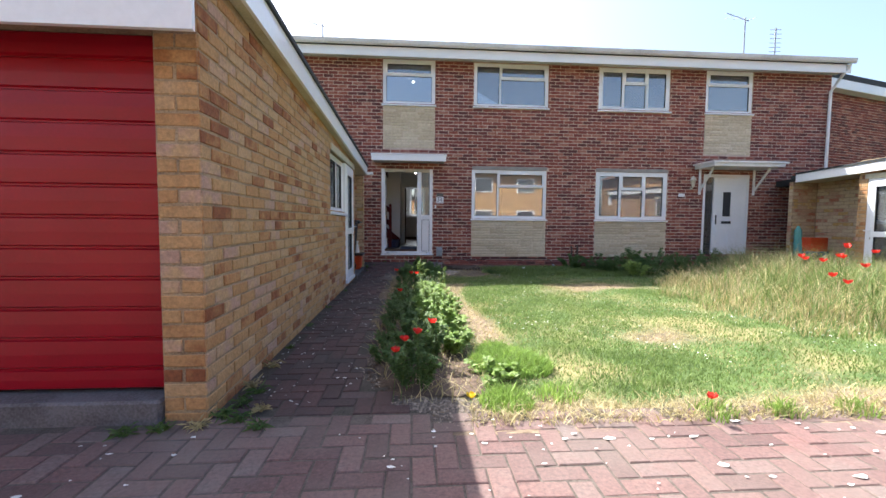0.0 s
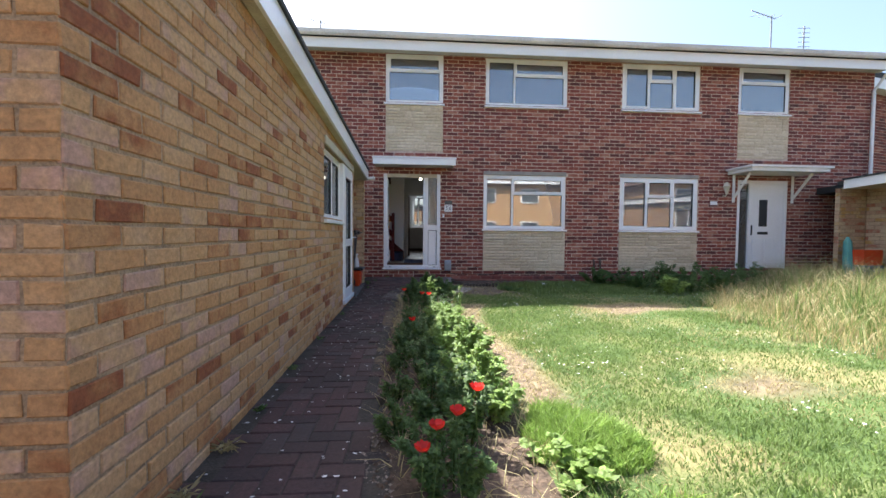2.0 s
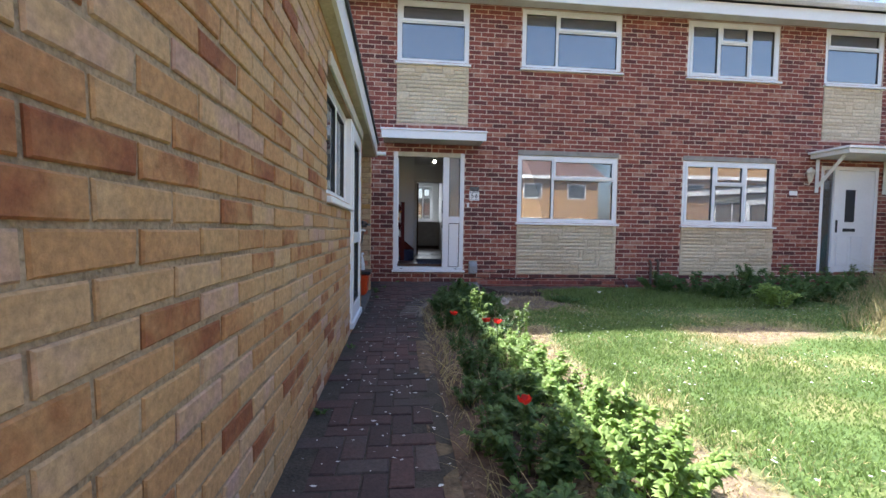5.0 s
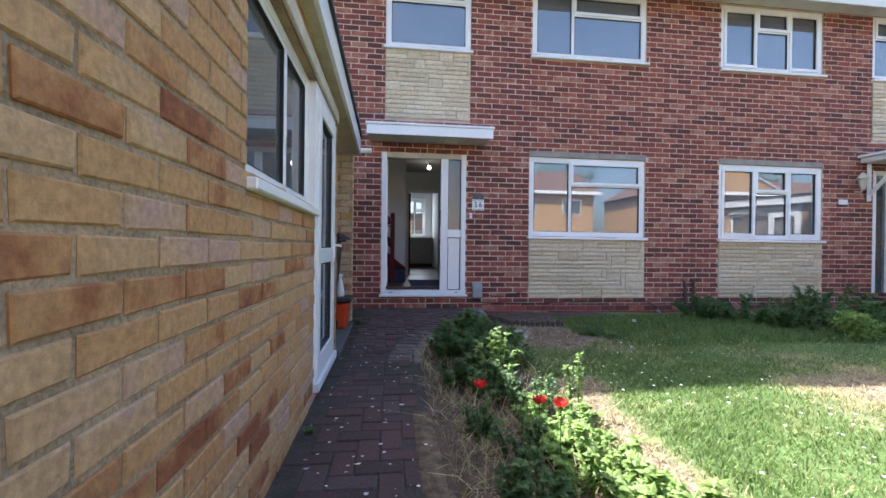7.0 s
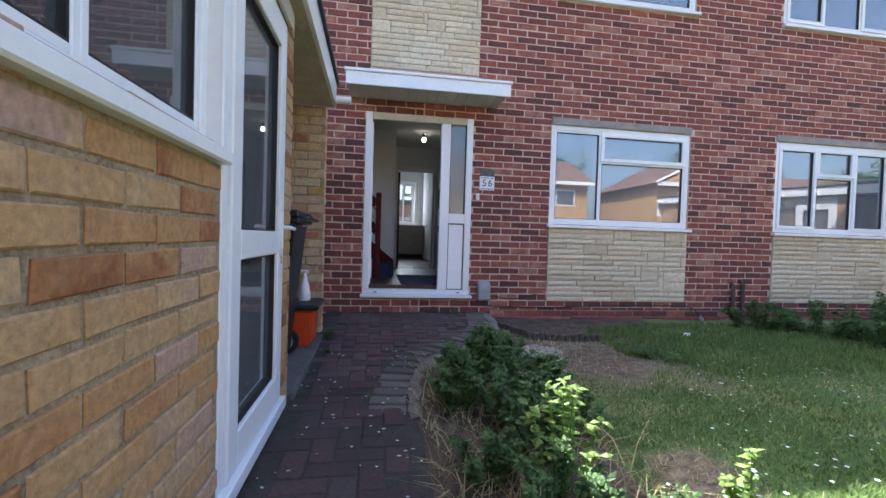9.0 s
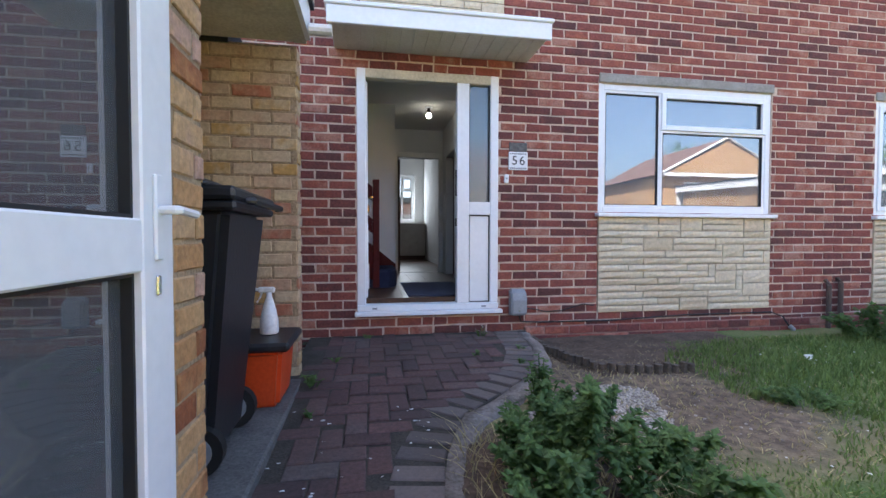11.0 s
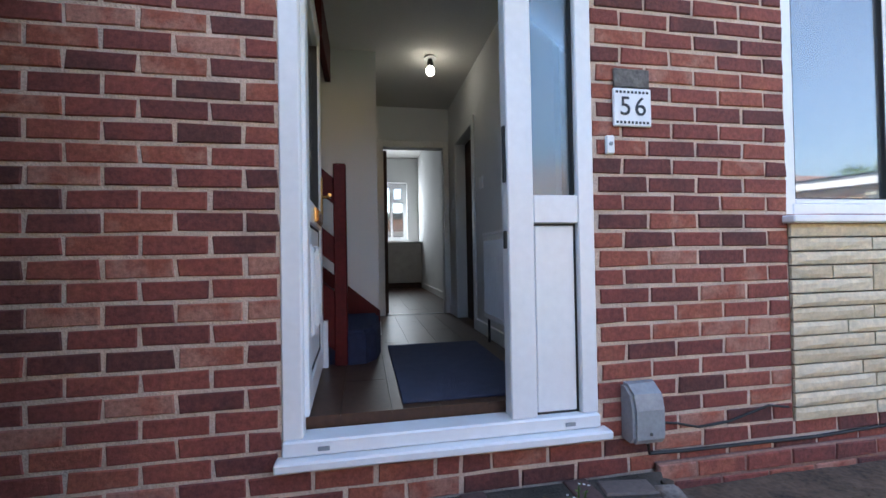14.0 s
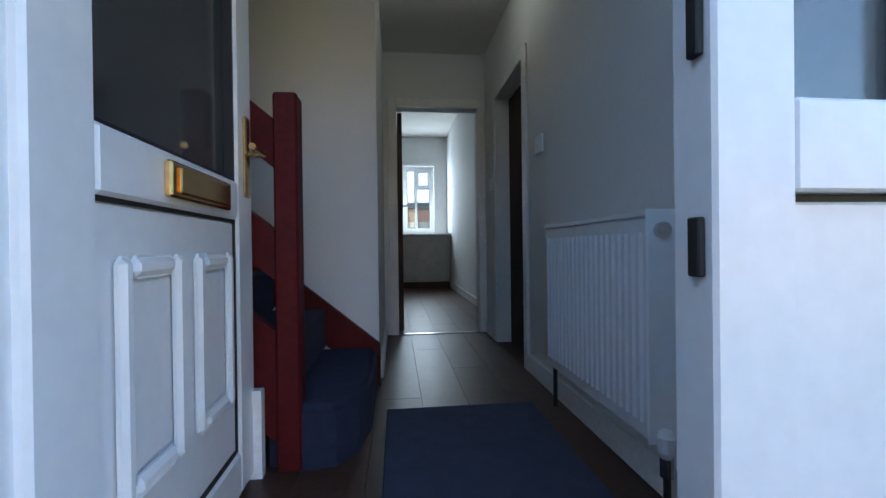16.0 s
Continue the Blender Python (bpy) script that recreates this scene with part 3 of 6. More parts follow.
def garage(side, name):
    """side 1: this house's; -1: its mirror image next door."""
    def X(x):
        return x if side == 1 else 2 * AXIS - x
    def bx(x0, x1, *r, **k):
        a, b = sorted((X(x0), X(x1)))
        return box(a, b, *r, **k)
    root = thing(name, (X(-2.4), 5.5, 0), "buff brick garage with flat felt roof and white fascia", "garage", "garages")
    flank = Face((X(GX), 0, 0), (0, 1, 0), (side, 0, 0))
    win, dr = (5.45, 6.66, 1.14, 1.91), (6.66, 7.5, 0.06, 1.91)
    w = part("wall", wall_with_openings(flank, GY0 + 0.22, GY1 - 0.006, -0.08, 2.28, [win, dr], 0.22), GREY_MORTAR, root, "buff stretcher-bond brick side wall")
    bricks(flank, w, BUFF_BRICK, GY0, GY1, -0.0275, 2.28, [win, dr], (lambda u, v: 3.2 < u < 5.5 and 0.2 < v < 1.9) if side == 1 else (lambda u, v: False), course=0.0745, joint=0.0125, anchor=4.285)
    front = Face((X(0), GY0, 0), (side, 0, 0), (0, -1, 0))
    fr = part("wall", wall_with_openings(front, -3.9, GX - 0.006, -0.08, 2.28, [(-3.55, -1.15, -0.08, 1.93)], 0.22), GREY_MORTAR, root)
    bricks(front, fr, BUFF_BRICK, -3.9, GX, -0.0275, 2.28, [(-3.55, -1.15, -0.1, 1.95)], lambda u, v: side == 1, course=0.0745, anchor=GX)
    end = Face((X(0), GEND, 0), (side, 0, 0), (0, -1, 0))
    en = part("wall", end.block(GREC - 0.2, GX - 0.006, -0.105, -0.006, -0.08, 2.0), GREY_MORTAR, root)
    bricks(end, en, PALE_BRICK, GREC, GX, 0.03, 2.02, [], lambda u, v: side == 1)
    bricks(Face((X(GX), 0, 0), (0, 1, 0), (side, 0, 0)), en, PALE_BRICK, GEND, GEND + 0.105, 0.03, 2.02, [], lambda u, v: False)
    rec = Face((X(GREC), 0, 0), (0, 1, 0), (side, 0, 0))
    r2 = part("wall", rec.block(GY1 - 0.2, GEND - 0.01, -0.2, -0.006, -0.08, 2.0), GREY_MORTAR, root)
    bricks(rec, r2, PALE_BRICK, GY1 - 0.2, GEND, 0.03, 2.02, [], lambda u, v: False)
    jamb = Face((X(0), GY1, 0), (-side, 0, 0), (0, 1, 0))
    j2 = part("wall", jamb.block(-GX + 0.226, -GREC, -0.17, -0.006, -0.08, 2.0), GREY_MORTAR, root)
    bricks(jamb, j2, PALE_BRICK, -GX, -GREC, 0.03, 2.02, [], lambda u, v: False)
    part("wall", bx(-3.9, -3.7, GY0 + 0.25, 9.9, -0.08, 2.0), GREY_MORTAR, root)
    part("head_board", flank.block(5.45, 7.55, 0.001, 0.022, 1.912, 2.0, 0.004), CREAM_PAINT, root, "aged cream timber head board")
    # roof: falls towards the house
    za, zb = 2.27, 1.98
    def sloped(x0, x1, y0, y1, lo, hi, mat, nm, label=""):
        b = bx(x0, x1, y0, y1, 0, 1)
        for v in b.verts:
            t = (v.co.y - 2.05) / (8.95 - 2.05)
            v.co.z = za + (zb - za) * t + (lo if v.co.z < 0.5 else hi)
        return part(nm, b, mat, root, label)
    sloped(-4.0, -0.87, 2.0, 9.1, 0.08, 0.16, BLACK_FELT, "roof_deck", "black felt flat roof")
    # unseen slab, added to keep sky light off the wall behind the pier
    sloped(-4.0, -1.32, 9.102, 9.985, 0.02, 0.16, BLACK_FELT, "passage_roof", "unseen felt slab added to shade the passage to the house")
    sloped(-0.87, -0.845, 1.97, 8.95, -0.01, 0.165, UPVC, "fascia", "white plastic fascia")
    sloped(-0.875, -0.825, 1.94, 8.97, 0.166, 0.2, BLACK_FELT, "roof_edge", "black felt drip edge")
    sloped(-4.0, -0.871, 1.98, 2.005, -0.427, 0.165, UPVC, "front_fascia", "white board over the garage door")
    sloped(-1.6, -0.871, GY1 - 0.1, 9.0, -0.0, 0.02, CREAM_PAINT, "soffit")
    sloped(-0.938, -0.871, 2.01, 9.0, -0.005, 0.01, CREAM_PAINT, "soffit_edge")
    # the up-and-over door, with pressed horizontal panels
    if side == 1:
        door = thing("garage_door", (-2.36, GY0 + 0.1, 0.13), "glossy red up-and-over metal garage door, closed", "garage door")
        edges = [0.13] + [0.242 + 0.157 * i for i in range(11)] + [1.935]
        prof = []
        for z0, z1 in zip(edges, edges[1:]):
            prof += [(0.0, z0 + 0.004), (0.014, z0 + 0.012), (0.016, (z0 + z1) / 2), (0.014, z1 - 0.012), (0.0, z1 - 0.004)]
        b = bmesh.new()
        lft = [b.verts.new((-3.53, GY0 + 0.11 - w, z)) for w, z in prof]
        rgt = [b.verts.new((-1.165, GY0 + 0.11 - w, z)) for w, z in prof]
        for i in range(len(prof) - 1):
            b.faces.new((lft[i], rgt[i], rgt[i + 1], lft[i + 1]))
        bmesh.ops.recalc_face_normals(b, faces=b.faces[:])
        part("door_panel", b, RED_METAL, door)
        part("door_panel_back", box(-3.53, -1.165, GY0 + 0.12, GY0 + 0.14, 0.13, 1.93), RED_METAL, door)
        part("frame", box(-1.165, -1.152, GY0 + 0.09, GY0 + 0.15, 0.05, 1.9), RED_METAL, door)
        solid("garage_step", box(-3.6, -1.155, GY0 - 0.03, GY0 + 0.3, -0.05, 0.115, 0.012), material("purplish_concrete", (0.17, 0.155, 0.16), 0.92, dark=(0.08, 0.07, 0.07), scale=5, bump=0.6, bump_scale=80), "worn concrete step under the garage door", "step", "structure")
    return root, flank, win, dr


g1, flank1, gwin, gdoor = garage(1, "garage")
g2, flank2, _, _ = garage(-1, "garage")


def garage_openings(face, n):
    window(f"window_{n}", face, *gwin, [(0, 0.57, 0, 1, False), (0.57, 1, 0, 1, False)], "white plastic garage side window", sill=(0.032, 0.042), set_back=0.045, bar=0.045, glass=DARK_GLASS)
    root = thing(f"door_{n}", face.at(7.08, 0, 0.06), "white plastic half-glazed garage side door, shut", "door", kind="structure")
    a, b, c, d = gdoor
    bm = bmesh.new()
    for p, q, r, s in ((a, a + 0.05, c, d), (b - 0.05, b, c, d), (a + 0.05, b - 0.05, d - 0.05, d)):
        face.block(p, q, -0.07, 0.0, r, s, 0.004, bm)
    part("door_frame", bm, UPVC, root)
    bm = bmesh.new()
    for p, q, r, s in ((a + 0.052, a + 0.15, c + 0.04, d - 0.052), (b - 0.15, b - 0.052, c + 0.04, d - 0.052), (a + 0.15, b - 0.15, d - 0.16, d - 0.052), (a + 0.15, b - 0.15, 0.81, 0.91), (a + 0.15, b - 0.15, c + 0.04, c + 0.17)):
        face.block(p, q, -0.055, 0.012, r, s, 0.004, bm)
    leaf = part("door_leaf", bm, UPVC, root)
    bm = bmesh.new()
    for r, s in ((c + 0.17, 0.81), (0.91, d - 0.16)):
        for p, q, v0, v1 in ((a + 0.15, a + 0.158, r, s), (b - 0.158, b - 0.15, r, s), (a + 0.158, b - 0.158, r, r + 0.008), (a + 0.158, b - 0.158, s - 0.008, s)):
            face.block(p, q, -0.04, -0.004, v0, v1, 0, bm)
        pane = part("pane", face.block(a + 0.158, b - 0.158, -0.03, -0.024, r + 0.008, s - 0.008), DARK_GLASS, root)
        pane.visible_shadow = False
    part("gasket", bm, GASKET, leaf)
    part("door_sill", face.block(a, b, -0.08, 0.03, c - 0.02, c + 0.035, 0.004), UPVC, root)
    h = face.block(b - 0.115, b - 0.085, 0.012, 0.02, 0.83, 1.0, 0.003)
    plate = part("handle_plate", h, UPVC, leaf)
    part("lever", tube([face.at(b - 0.1, 0.02, 0.93), face.at(b - 0.1, 0.05, 0.93), face.at(b - 0.1, 0.055, 0.93), face.at(b - 0.02, 0.055, 0.925)], 0.009), UPVC, plate)
    part("lock", face.block(b - 0.108, b - 0.092, 0.012, 0.018, 0.76, 0.8, 0.003), CHROME, leaf)


garage_openings(flank1, 8)
garage_openings(flank2, 9)

# ---- hall and kitchen ----
FLOOR, HEAD = 0.36, 2.46
KDY, WALLX = 12.72, 0.53          # kitchen doorway, right-hand wall
floor = thing("floor", (-0.8, 13, FLOOR - 0.1), "oak-look laminate plank floor", "floor", kind="structure")
part("underlay", box(-2.6, 1.1, 10.1, 17.4, FLOOR - 0.12, FLOOR - 0.008), LAMINATE, floor)
for k in range(19):
    for n in range(6):
        y0 = 10.1 + n * 1.28 - (k % 3) * 0.43
        part("plank", box(-2.55 + k * 0.192, -2.55 + (k + 1) * 0.192 - 0.002, max(y0, 10.1), min(y0 + 1.278, 17.4), FLOOR - 0.008, FLOOR, 0.0), LAMINATE, floor)
solid("wall_hall_right", wall_with_openings(Face((WALLX, 0, 0), (0, 1, 0), (-1, 0, 0)), 10.27, KDY, 0.2, HEAD, [(11.74, 12.36, 0.2, 2.0)], 0.12, 0.0), PLASTER, "white painted hall wall", "wall", "structure")
solid("wall_stairwell", box(-2.7, -2.6, 10.27, 17.5, 0.2, 4.8), PLASTER, "white wall at the head of the stairs", "wall", "structure")
solid("wall_stair", box(-2.6, -0.24, 11.58, 11.68, FLOOR, HEAD), PLASTER, "white wall beside the stairs", "wall", "structure")
solid("wall_cupboard", box(-0.34, -0.24, 11.68, KDY, FLOOR, HEAD), PLASTER, "white wall of the under-stairs cupboard", "wall", "structure")
KD = Face((0, KDY, 0), (1, 0, 0), (0, -1, 0))
solid("wall_kitchen_door", wall_with_openings(KD, -2.6, 1.1, 0.2, 2.86, [(-0.14, 0.47, 0.2, 2.05)], 0.1, 0.0), PLASTER, "white wall round the kitchen doorway", "wall", "structure")
solid("wall_kitchen_right", box(0.72, 0.82, KDY + 0.1, 17.0, 0.2, 2.86), PLASTER, "white kitchen wall", "wall", "structure")
solid("wall_front_inside", wall_with_openings(Face((0, 10.27, 0), (1, 0, 0), (0, -1, 0)), LEFT, 0.7, 0.2, HEAD, [(-0.66, 0.58, 0.2, 2.3)], 0.02, 0.0), PLASTER, "white inner face of the front wall", "wall", "structure")
solid("ceiling", box(-2.6, 0.75, 10.28, KDY, HEAD, HEAD + 0.05), CEILING, "white hall ceiling", "ceiling", "structure")
for n, (x0, x1, y0, y1) in enumerate(((WALLX - 0.016, WALLX, 10.3, 11.68), (WALLX - 0.016, WALLX, 12.42, KDY - 0.02), (-0.24, -0.224, 11.68, KDY - 0.02))):
    solid("baseboard", box(x0, x1, y0, y1, FLOOR, FLOOR + 0.09, 0.003), WHITE_PAINT, "white gloss skirting board", "skirting board", "structure")
solid("baseboard", box(0.704, 0.72, KDY + 0.12, 16.3, FLOOR, FLOOR + 0.09, 0.003), WHITE_PAINT, "white gloss skirting board", "skirting board", "structure")
trim = thing("trim", (0.2, KDY - 0.02, FLOOR), "white painted door surround of the kitchen", "door surround", kind="structure")
for a, b, c, d in ((-0.205, -0.14, FLOOR, 2.12), (0.47, 0.525, FLOOR, 2.12), (-0.14, 0.47, 2.05, 2.12)):
    part("architrave", KD.block(a, b, 0, 0.018, c, d, 0.004), WHITE_PAINT, trim)
part("threshold_strip", box(-0.14, 0.47, KDY - 0.03, KDY + 0.01, FLOOR, FLOOR + 0.006, 0.002), CHROME, trim, "bright metal threshold strip")
kitchen_door = thing("kitchen_door", (-0.12, KDY + 0.1, FLOOR), "dark veneered kitchen door, standing open", "door")
part("door_leaf", box(-0.135, -0.1, KDY + 0.1, KDY + 0.72, FLOOR + 0.01, 2.04, 0.003), DOOR_BROWN, kitchen_door)
plate = part("handle_plate", box(-0.1, -0.095, KDY + 0.62, KDY + 0.66, 1.28, 1.44, 0.002), CHROME, kitchen_door)
part("lever", tube([(-0.095, KDY + 0.64, 1.38), (-0.055, KDY + 0.64, 1.38), (-0.05, KDY + 0.54, 1.38)], 0.008), CHROME, plate)
room_door = thing("room_door", (WALLX, 12.13, FLOOR), "dark veneered living-room door with white surround", "door")
part("door_leaf", box(WALLX + 0.085, WALLX + 0.119, 11.742, 12.358, FLOOR + 0.005, 1.998, 0.002), DOOR_BROWN, room_door)
for y0, y1, z0, z1 in ((11.68, 11.74, FLOOR, 2.06), (12.36, 12.42, FLOOR, 2.06), (11.74, 12.36, 2.0, 2.06)):
    part("architrave", box(WALLX - 0.018, WALLX - 0.0005, y0, y1, z0, z1, 0.004), WHITE_PAINT, room_door)
for y, z in ((11.5, 1.49), (12.52, 1.45)):
    sw = thing("light_switch", (WALLX, y, z), "white plastic light switch on the wall", "light switch", "light switches")
    part("plate", box(WALLX - 0.012, WALLX, y - 0.043, y + 0.043, z - 0.043, z + 0.043, 0.003), UPVC, sw)
    part("rocker", box(WALLX - 0.017, WALLX - 0.012, y - 0.008, y + 0.008, z - 0.014, z + 0.014, 0.002), UPVC, sw)
doormat = solid("door_mat", box(-0.2, 0.39, 10.15, 11.24, FLOOR, FLOOR + 0.012, 0.004), MAT_PILE, "large dark blue-grey ribbed door mat on laminate", "door mat")

rad = thing("radiator", (WALLX - 0.06, 10.95, FLOOR + 0.17), "white steel panel radiator on the hall wall", "radiator")
R0, R1 = 10.53, 11.24
panel = part("panel", box(WALLX - 0.075, WALLX - 0.03, R0, R1, 0.525, 1.08, 0.006), UPVC, rad)
for k in range(20):
    y = R0 + 0.03 + k * 0.0338
    part("flute", tube([(WALLX - 0.075, y, 0.565), (WALLX - 0.075, y, 1.04)], 0.009, 6), UPVC, panel)
part("top_grille", box(WALLX - 0.08, WALLX - 0.02, R0, R1, 1.08, 1.095, 0.003), UPVC, rad)
part("side_cover", box(WALLX - 0.082, WALLX - 0.004, R0 - 0.008, R0 - 0.001, 0.52, 1.097, 0.003), UPVC, rad)
part("end_plug", tube([(WALLX - 0.045, R0 - 0.008, 1.045), (WALLX - 0.045, R0 - 0.022, 1.045)], 0.02, 12), CHROME, rad, "chrome air-vent plug")
part("valve", lathe((WALLX - 0.05, R0 - 0.03, 0.5), [(0.012, 0), (0.02, 0.015), (0.021, 0.05), (0.014, 0.065)], 12), UPVC, rad, "white valve cap")
part("valve_body", tube([(WALLX - 0.05, R0 - 0.03, 0.5), (WALLX - 0.05, R0 - 0.03, 0.455)], 0.016, 10), CHROME, rad, "dull metal valve body")
part("pipe", tube([(WALLX - 0.05, R0 - 0.03, FLOOR), (WALLX - 0.05, R0 - 0.03, 0.46)], 0.009), BIN_PLASTIC, rad, "dark pipe")
part("pipe", tube([(WALLX - 0.05, R1 - 0.03, FLOOR), (WALLX - 0.05, R1 - 0.03, 0.54)], 0.009), BIN_PLASTIC, rad, "dark pipe")

stairs = thing("staircase", (-0.9, 11.4, FLOOR), "blue-carpeted staircase with dark red mahogany-stained rails", "staircase")
part("newel_post", box(-0.505, -0.437, 10.82, 10.895, FLOOR, 1.464, 0.006), MAHOGANY, stairs, "square dark red newel post")
for k in range(9):
    x1, z = -0.28 - 0.225 * k, FLOOR + 0.185 * (k + 1)
    if k == 0:
        pts = [(x1 - 0.26, 11.57), (-0.25, 11.57), (-0.25, 11.1), (-0.28, 10.93), (-0.34, 10.84), (-0.44, 10.83), (x1 - 0.26, 10.87)]
        b = slab(pts, FLOOR, z)
        bmesh.ops.bevel(b, geom=[e for e in b.edges if e.verts[0].co.z > z - 0.001 and e.verts[1].co.z > z - 0.001], offset=0.02, segments=3, affect="EDGES")
    else:
        b = box(x1 - 0.26, x1 + 0.02, 10.9, 11.57, z - 0.185, z, 0.012)
    part("carpeted_step", b, CARPET, stairs, "blue carpeted step")
def slope_board(x0, z0, x1, z1, y0, y1, h):
    b = box(0, 1, y0, y1, 0, 1)
    for v in b.verts:
        t = v.co.x
        v.co.z = z0 + (z1 - z0) * t + (h if v.co.z > 0.5 else 0)
        v.co.x = x0 + (x1 - x0) * t
    return b
S = 0.185 / 0.225
part("wall_string", slope_board(-0.235, FLOOR, -2.3, FLOOR + 2.065 * S, 11.55, 11.579, 0.2), MAHOGANY, stairs)
part("outer_string", slope_board(-0.506, 0.44, -2.3, 0.44 + 1.794 * S, 10.84, 10.875, 0.325), MAHOGANY, stairs)
for z, h in ((1.245, 0.145), (0.915, 0.15)):
    part("handrail" if z > 1.2 else "guard_board", slope_board(-0.506, z, -2.3, z + 1.794 * S, 10.84, 10.88, h), MAHOGANY, stairs)
part("string_base", slab([(-0.68, 10.8), (-0.54, 10.8), (-0.54, 10.83), (-0.68, 10.83)], FLOOR, FLOOR + 0.25), WHITE_PAINT, stairs, "white painted base board")
solid("stairwell_trim", box(-0.6, -0.56, 10.9, 11.55, 2.2, 2.46, 0.004), MAHOGANY, "dark red trim round the stairwell opening", "trim")


def ceiling_lamp(at, label):
    x, y, z = at
    root = thing("ceiling_lamp", at, label, "lamp", "ceiling lamps")
    part("rose", lathe((x, y, z - 0.02), [(0.05, 0), (0.045, 0.012), (0.02, 0.02)]), UPVC, root)
    part("holder", lathe((x, y, z - 0.075), [(0.022, 0), (0.024, 0.02), (0.016, 0.055)]), GASKET, root)
    prof = [(0.001, 0), (0.018, 0.004), (0.03, 0.018), (0.034, 0.036), (0.028, 0.055), (0.018, 0.068)]
    part("bulb", lathe((x, y, z - 0.145), prof), lamp_material("lamp_glow", (1.0, 0.9, 0.72), 3.5), root, smooth=True)


ceiling_lamp((0.17, 11.6, HEAD), "bare bulb in a black holder on the hall ceiling")
ceiling_lamp((0.1, 11.6, 4.87), "bare bulb upstairs behind the window")
ceiling_lamp((2.1, 11.8, 4.87), "bare bulb upstairs behind the window")
kit = thing("kitchen_unit", (0.3, 16.9, FLOOR), "pale grey kitchen base unit under the window", "kitchen unit")
part("end_panel", box(-0.9, 0.7, 16.2, 16.69, FLOOR + 0.1, 1.19, 0.003), material("grey_laminate_board", (0.36, 0.34, 0.32), 0.5), kit)
part("plinth", box(-0.9, 0.7, 16.25, 16.69, FLOOR, FLOOR + 0.1), DOOR_BROWN, kit)
solid("worktop", box(-0.95, 0.71, 16.17, 16.69, 1.192, 1.22, 0.006), WHITE_PAINT, "pale kitchen worktop under the window", "worktop")
KB = Face((0, 16.7, 0), (1, 0, 0), (0, -1, 0))
solid("wall_kitchen_back", wall_with_openings(KB, -2.6, 1.1, 0.2, 2.86, [(-0.02, 0.5, 1.26, 2.38)], 0.2, 0.0), PLASTER, "white kitchen back wall", "wall", "structure")
window("window_7", KB, -0.02, 0.5, 1.26, 2.38, [(0, 0.4, 0, 1, False), (0.4, 1, 0, 0.7, False), (0.4, 1, 0.7, 1, True)], "white plastic kitchen window letting in daylight", sill=None, set_back=0.1, bar=0.05)
yard = thing("yard_wall", (0.5, 24, 0), "red brick house seen through the kitchen window", "house")
part("wall", box(-9, 10, 24, 24.3, -0.1, 2.3), material("far_brick", (0.3, 0.13, 0.09), 0.9, scale=20), yard)
part("roof", slab([(-9.2, 23.7), (10.2, 23.7), (10.2, 26), (-9.2, 26)], 2.3, 2.5), BLACK_FELT, yard)

glow = new("kitchen_daylight", bpy.data.lights.new("kitchen_daylight", "AREA"))
glow.data.shape, glow.data.size, glow.data.size_y, glow.data.energy, glow.data.color = "RECTANGLE", 0.5, 1.05, 3.0, (0.95, 0.98, 1.0)
glow.matrix_world = look((0.24, 16.78, 1.82), (0.24, 12, 1.4))

# ---- the open front door ----
leaf = thing("front_door", (-0.545, 10.05, FLOOR), "white plastic front door standing open into the hall", "front door")
LF = Face((-0.545, 10.05, 0), Vector((-0.025, 1, 0)).normalized(), Vector((1, 0.025, 0)).normalized())
L0, L1, B0, B1 = 0.0, 0.77, FLOOR + 0.015, 2.16
bm = bmesh.new()
for p, q, r, s in ((L0, L0 + 0.115, B0, B1), (L1 - 0.115, L1, B0, B1), (L0 + 0.115, L1 - 0.115, B1 - 0.12, B1), (L0 + 0.115, L1 - 0.115, 1.087, 1.185), (L0 + 0.115, L1 - 0.115, B0, B0 + 0.11)):
    LF.block(p, q, -0.06, 0.0, r, s, 0.006, bm)
stile = part("leaf_frame", bm, UPVC, leaf)
body = part("lower_panel", LF.block(L0 + 0.122, L1 - 0.122, -0.045, -0.012, B0 + 0.117, 1.08, 0.004), UPVC, leaf)
for c in (0.255, 0.508):
    bm = bmesh.new()
    p0, p1, q0, q1, m = c - 0.1, c + 0.1, B0 + 0.255, 1.003, 0.036
    for p, q, r, t in ((p0, p0 + m, q0, q1), (p1 - m, p1, q0, q1), (p0 + m, p1 - m, q0, q0 + m), (p0 + m, p1 - m, q1 - m, q1)):
        LF.block(p, q, -0.012, 0.006, r, t, 0.012, bm)
    LF.block(p0 + m + 0.004, p1 - m - 0.004, -0.012, -0.006, q0 + m + 0.004, q1 - m - 0.004, 0.004, bm)
    part("raised_moulding", bm, UPVC, body)
bm = bmesh.new()
for p, q, r, s in ((L0 + 0.115, L0 + 0.122, B0 + 0.11, 1.087), (L1 - 0.122, L1 - 0.115, B0 + 0.11, 1.087), (L0 + 0.122, L1 - 0.122, 1.08, 1.087), (L0 + 0.122, L1 - 0.122, B0 + 0.11, B0 + 0.117),
                   (L0 + 0.115, L0 + 0.122, 1.185, B1 - 0.12), (L1 - 0.122, L1 - 0.115, 1.185, B1 - 0.12), (L0 + 0.122, L1 - 0.122, 1.185, 1.192)):
    LF.block(p, q, -0.05, -0.008, r, s, 0, bm)
part("gasket", bm, GASKET, leaf)
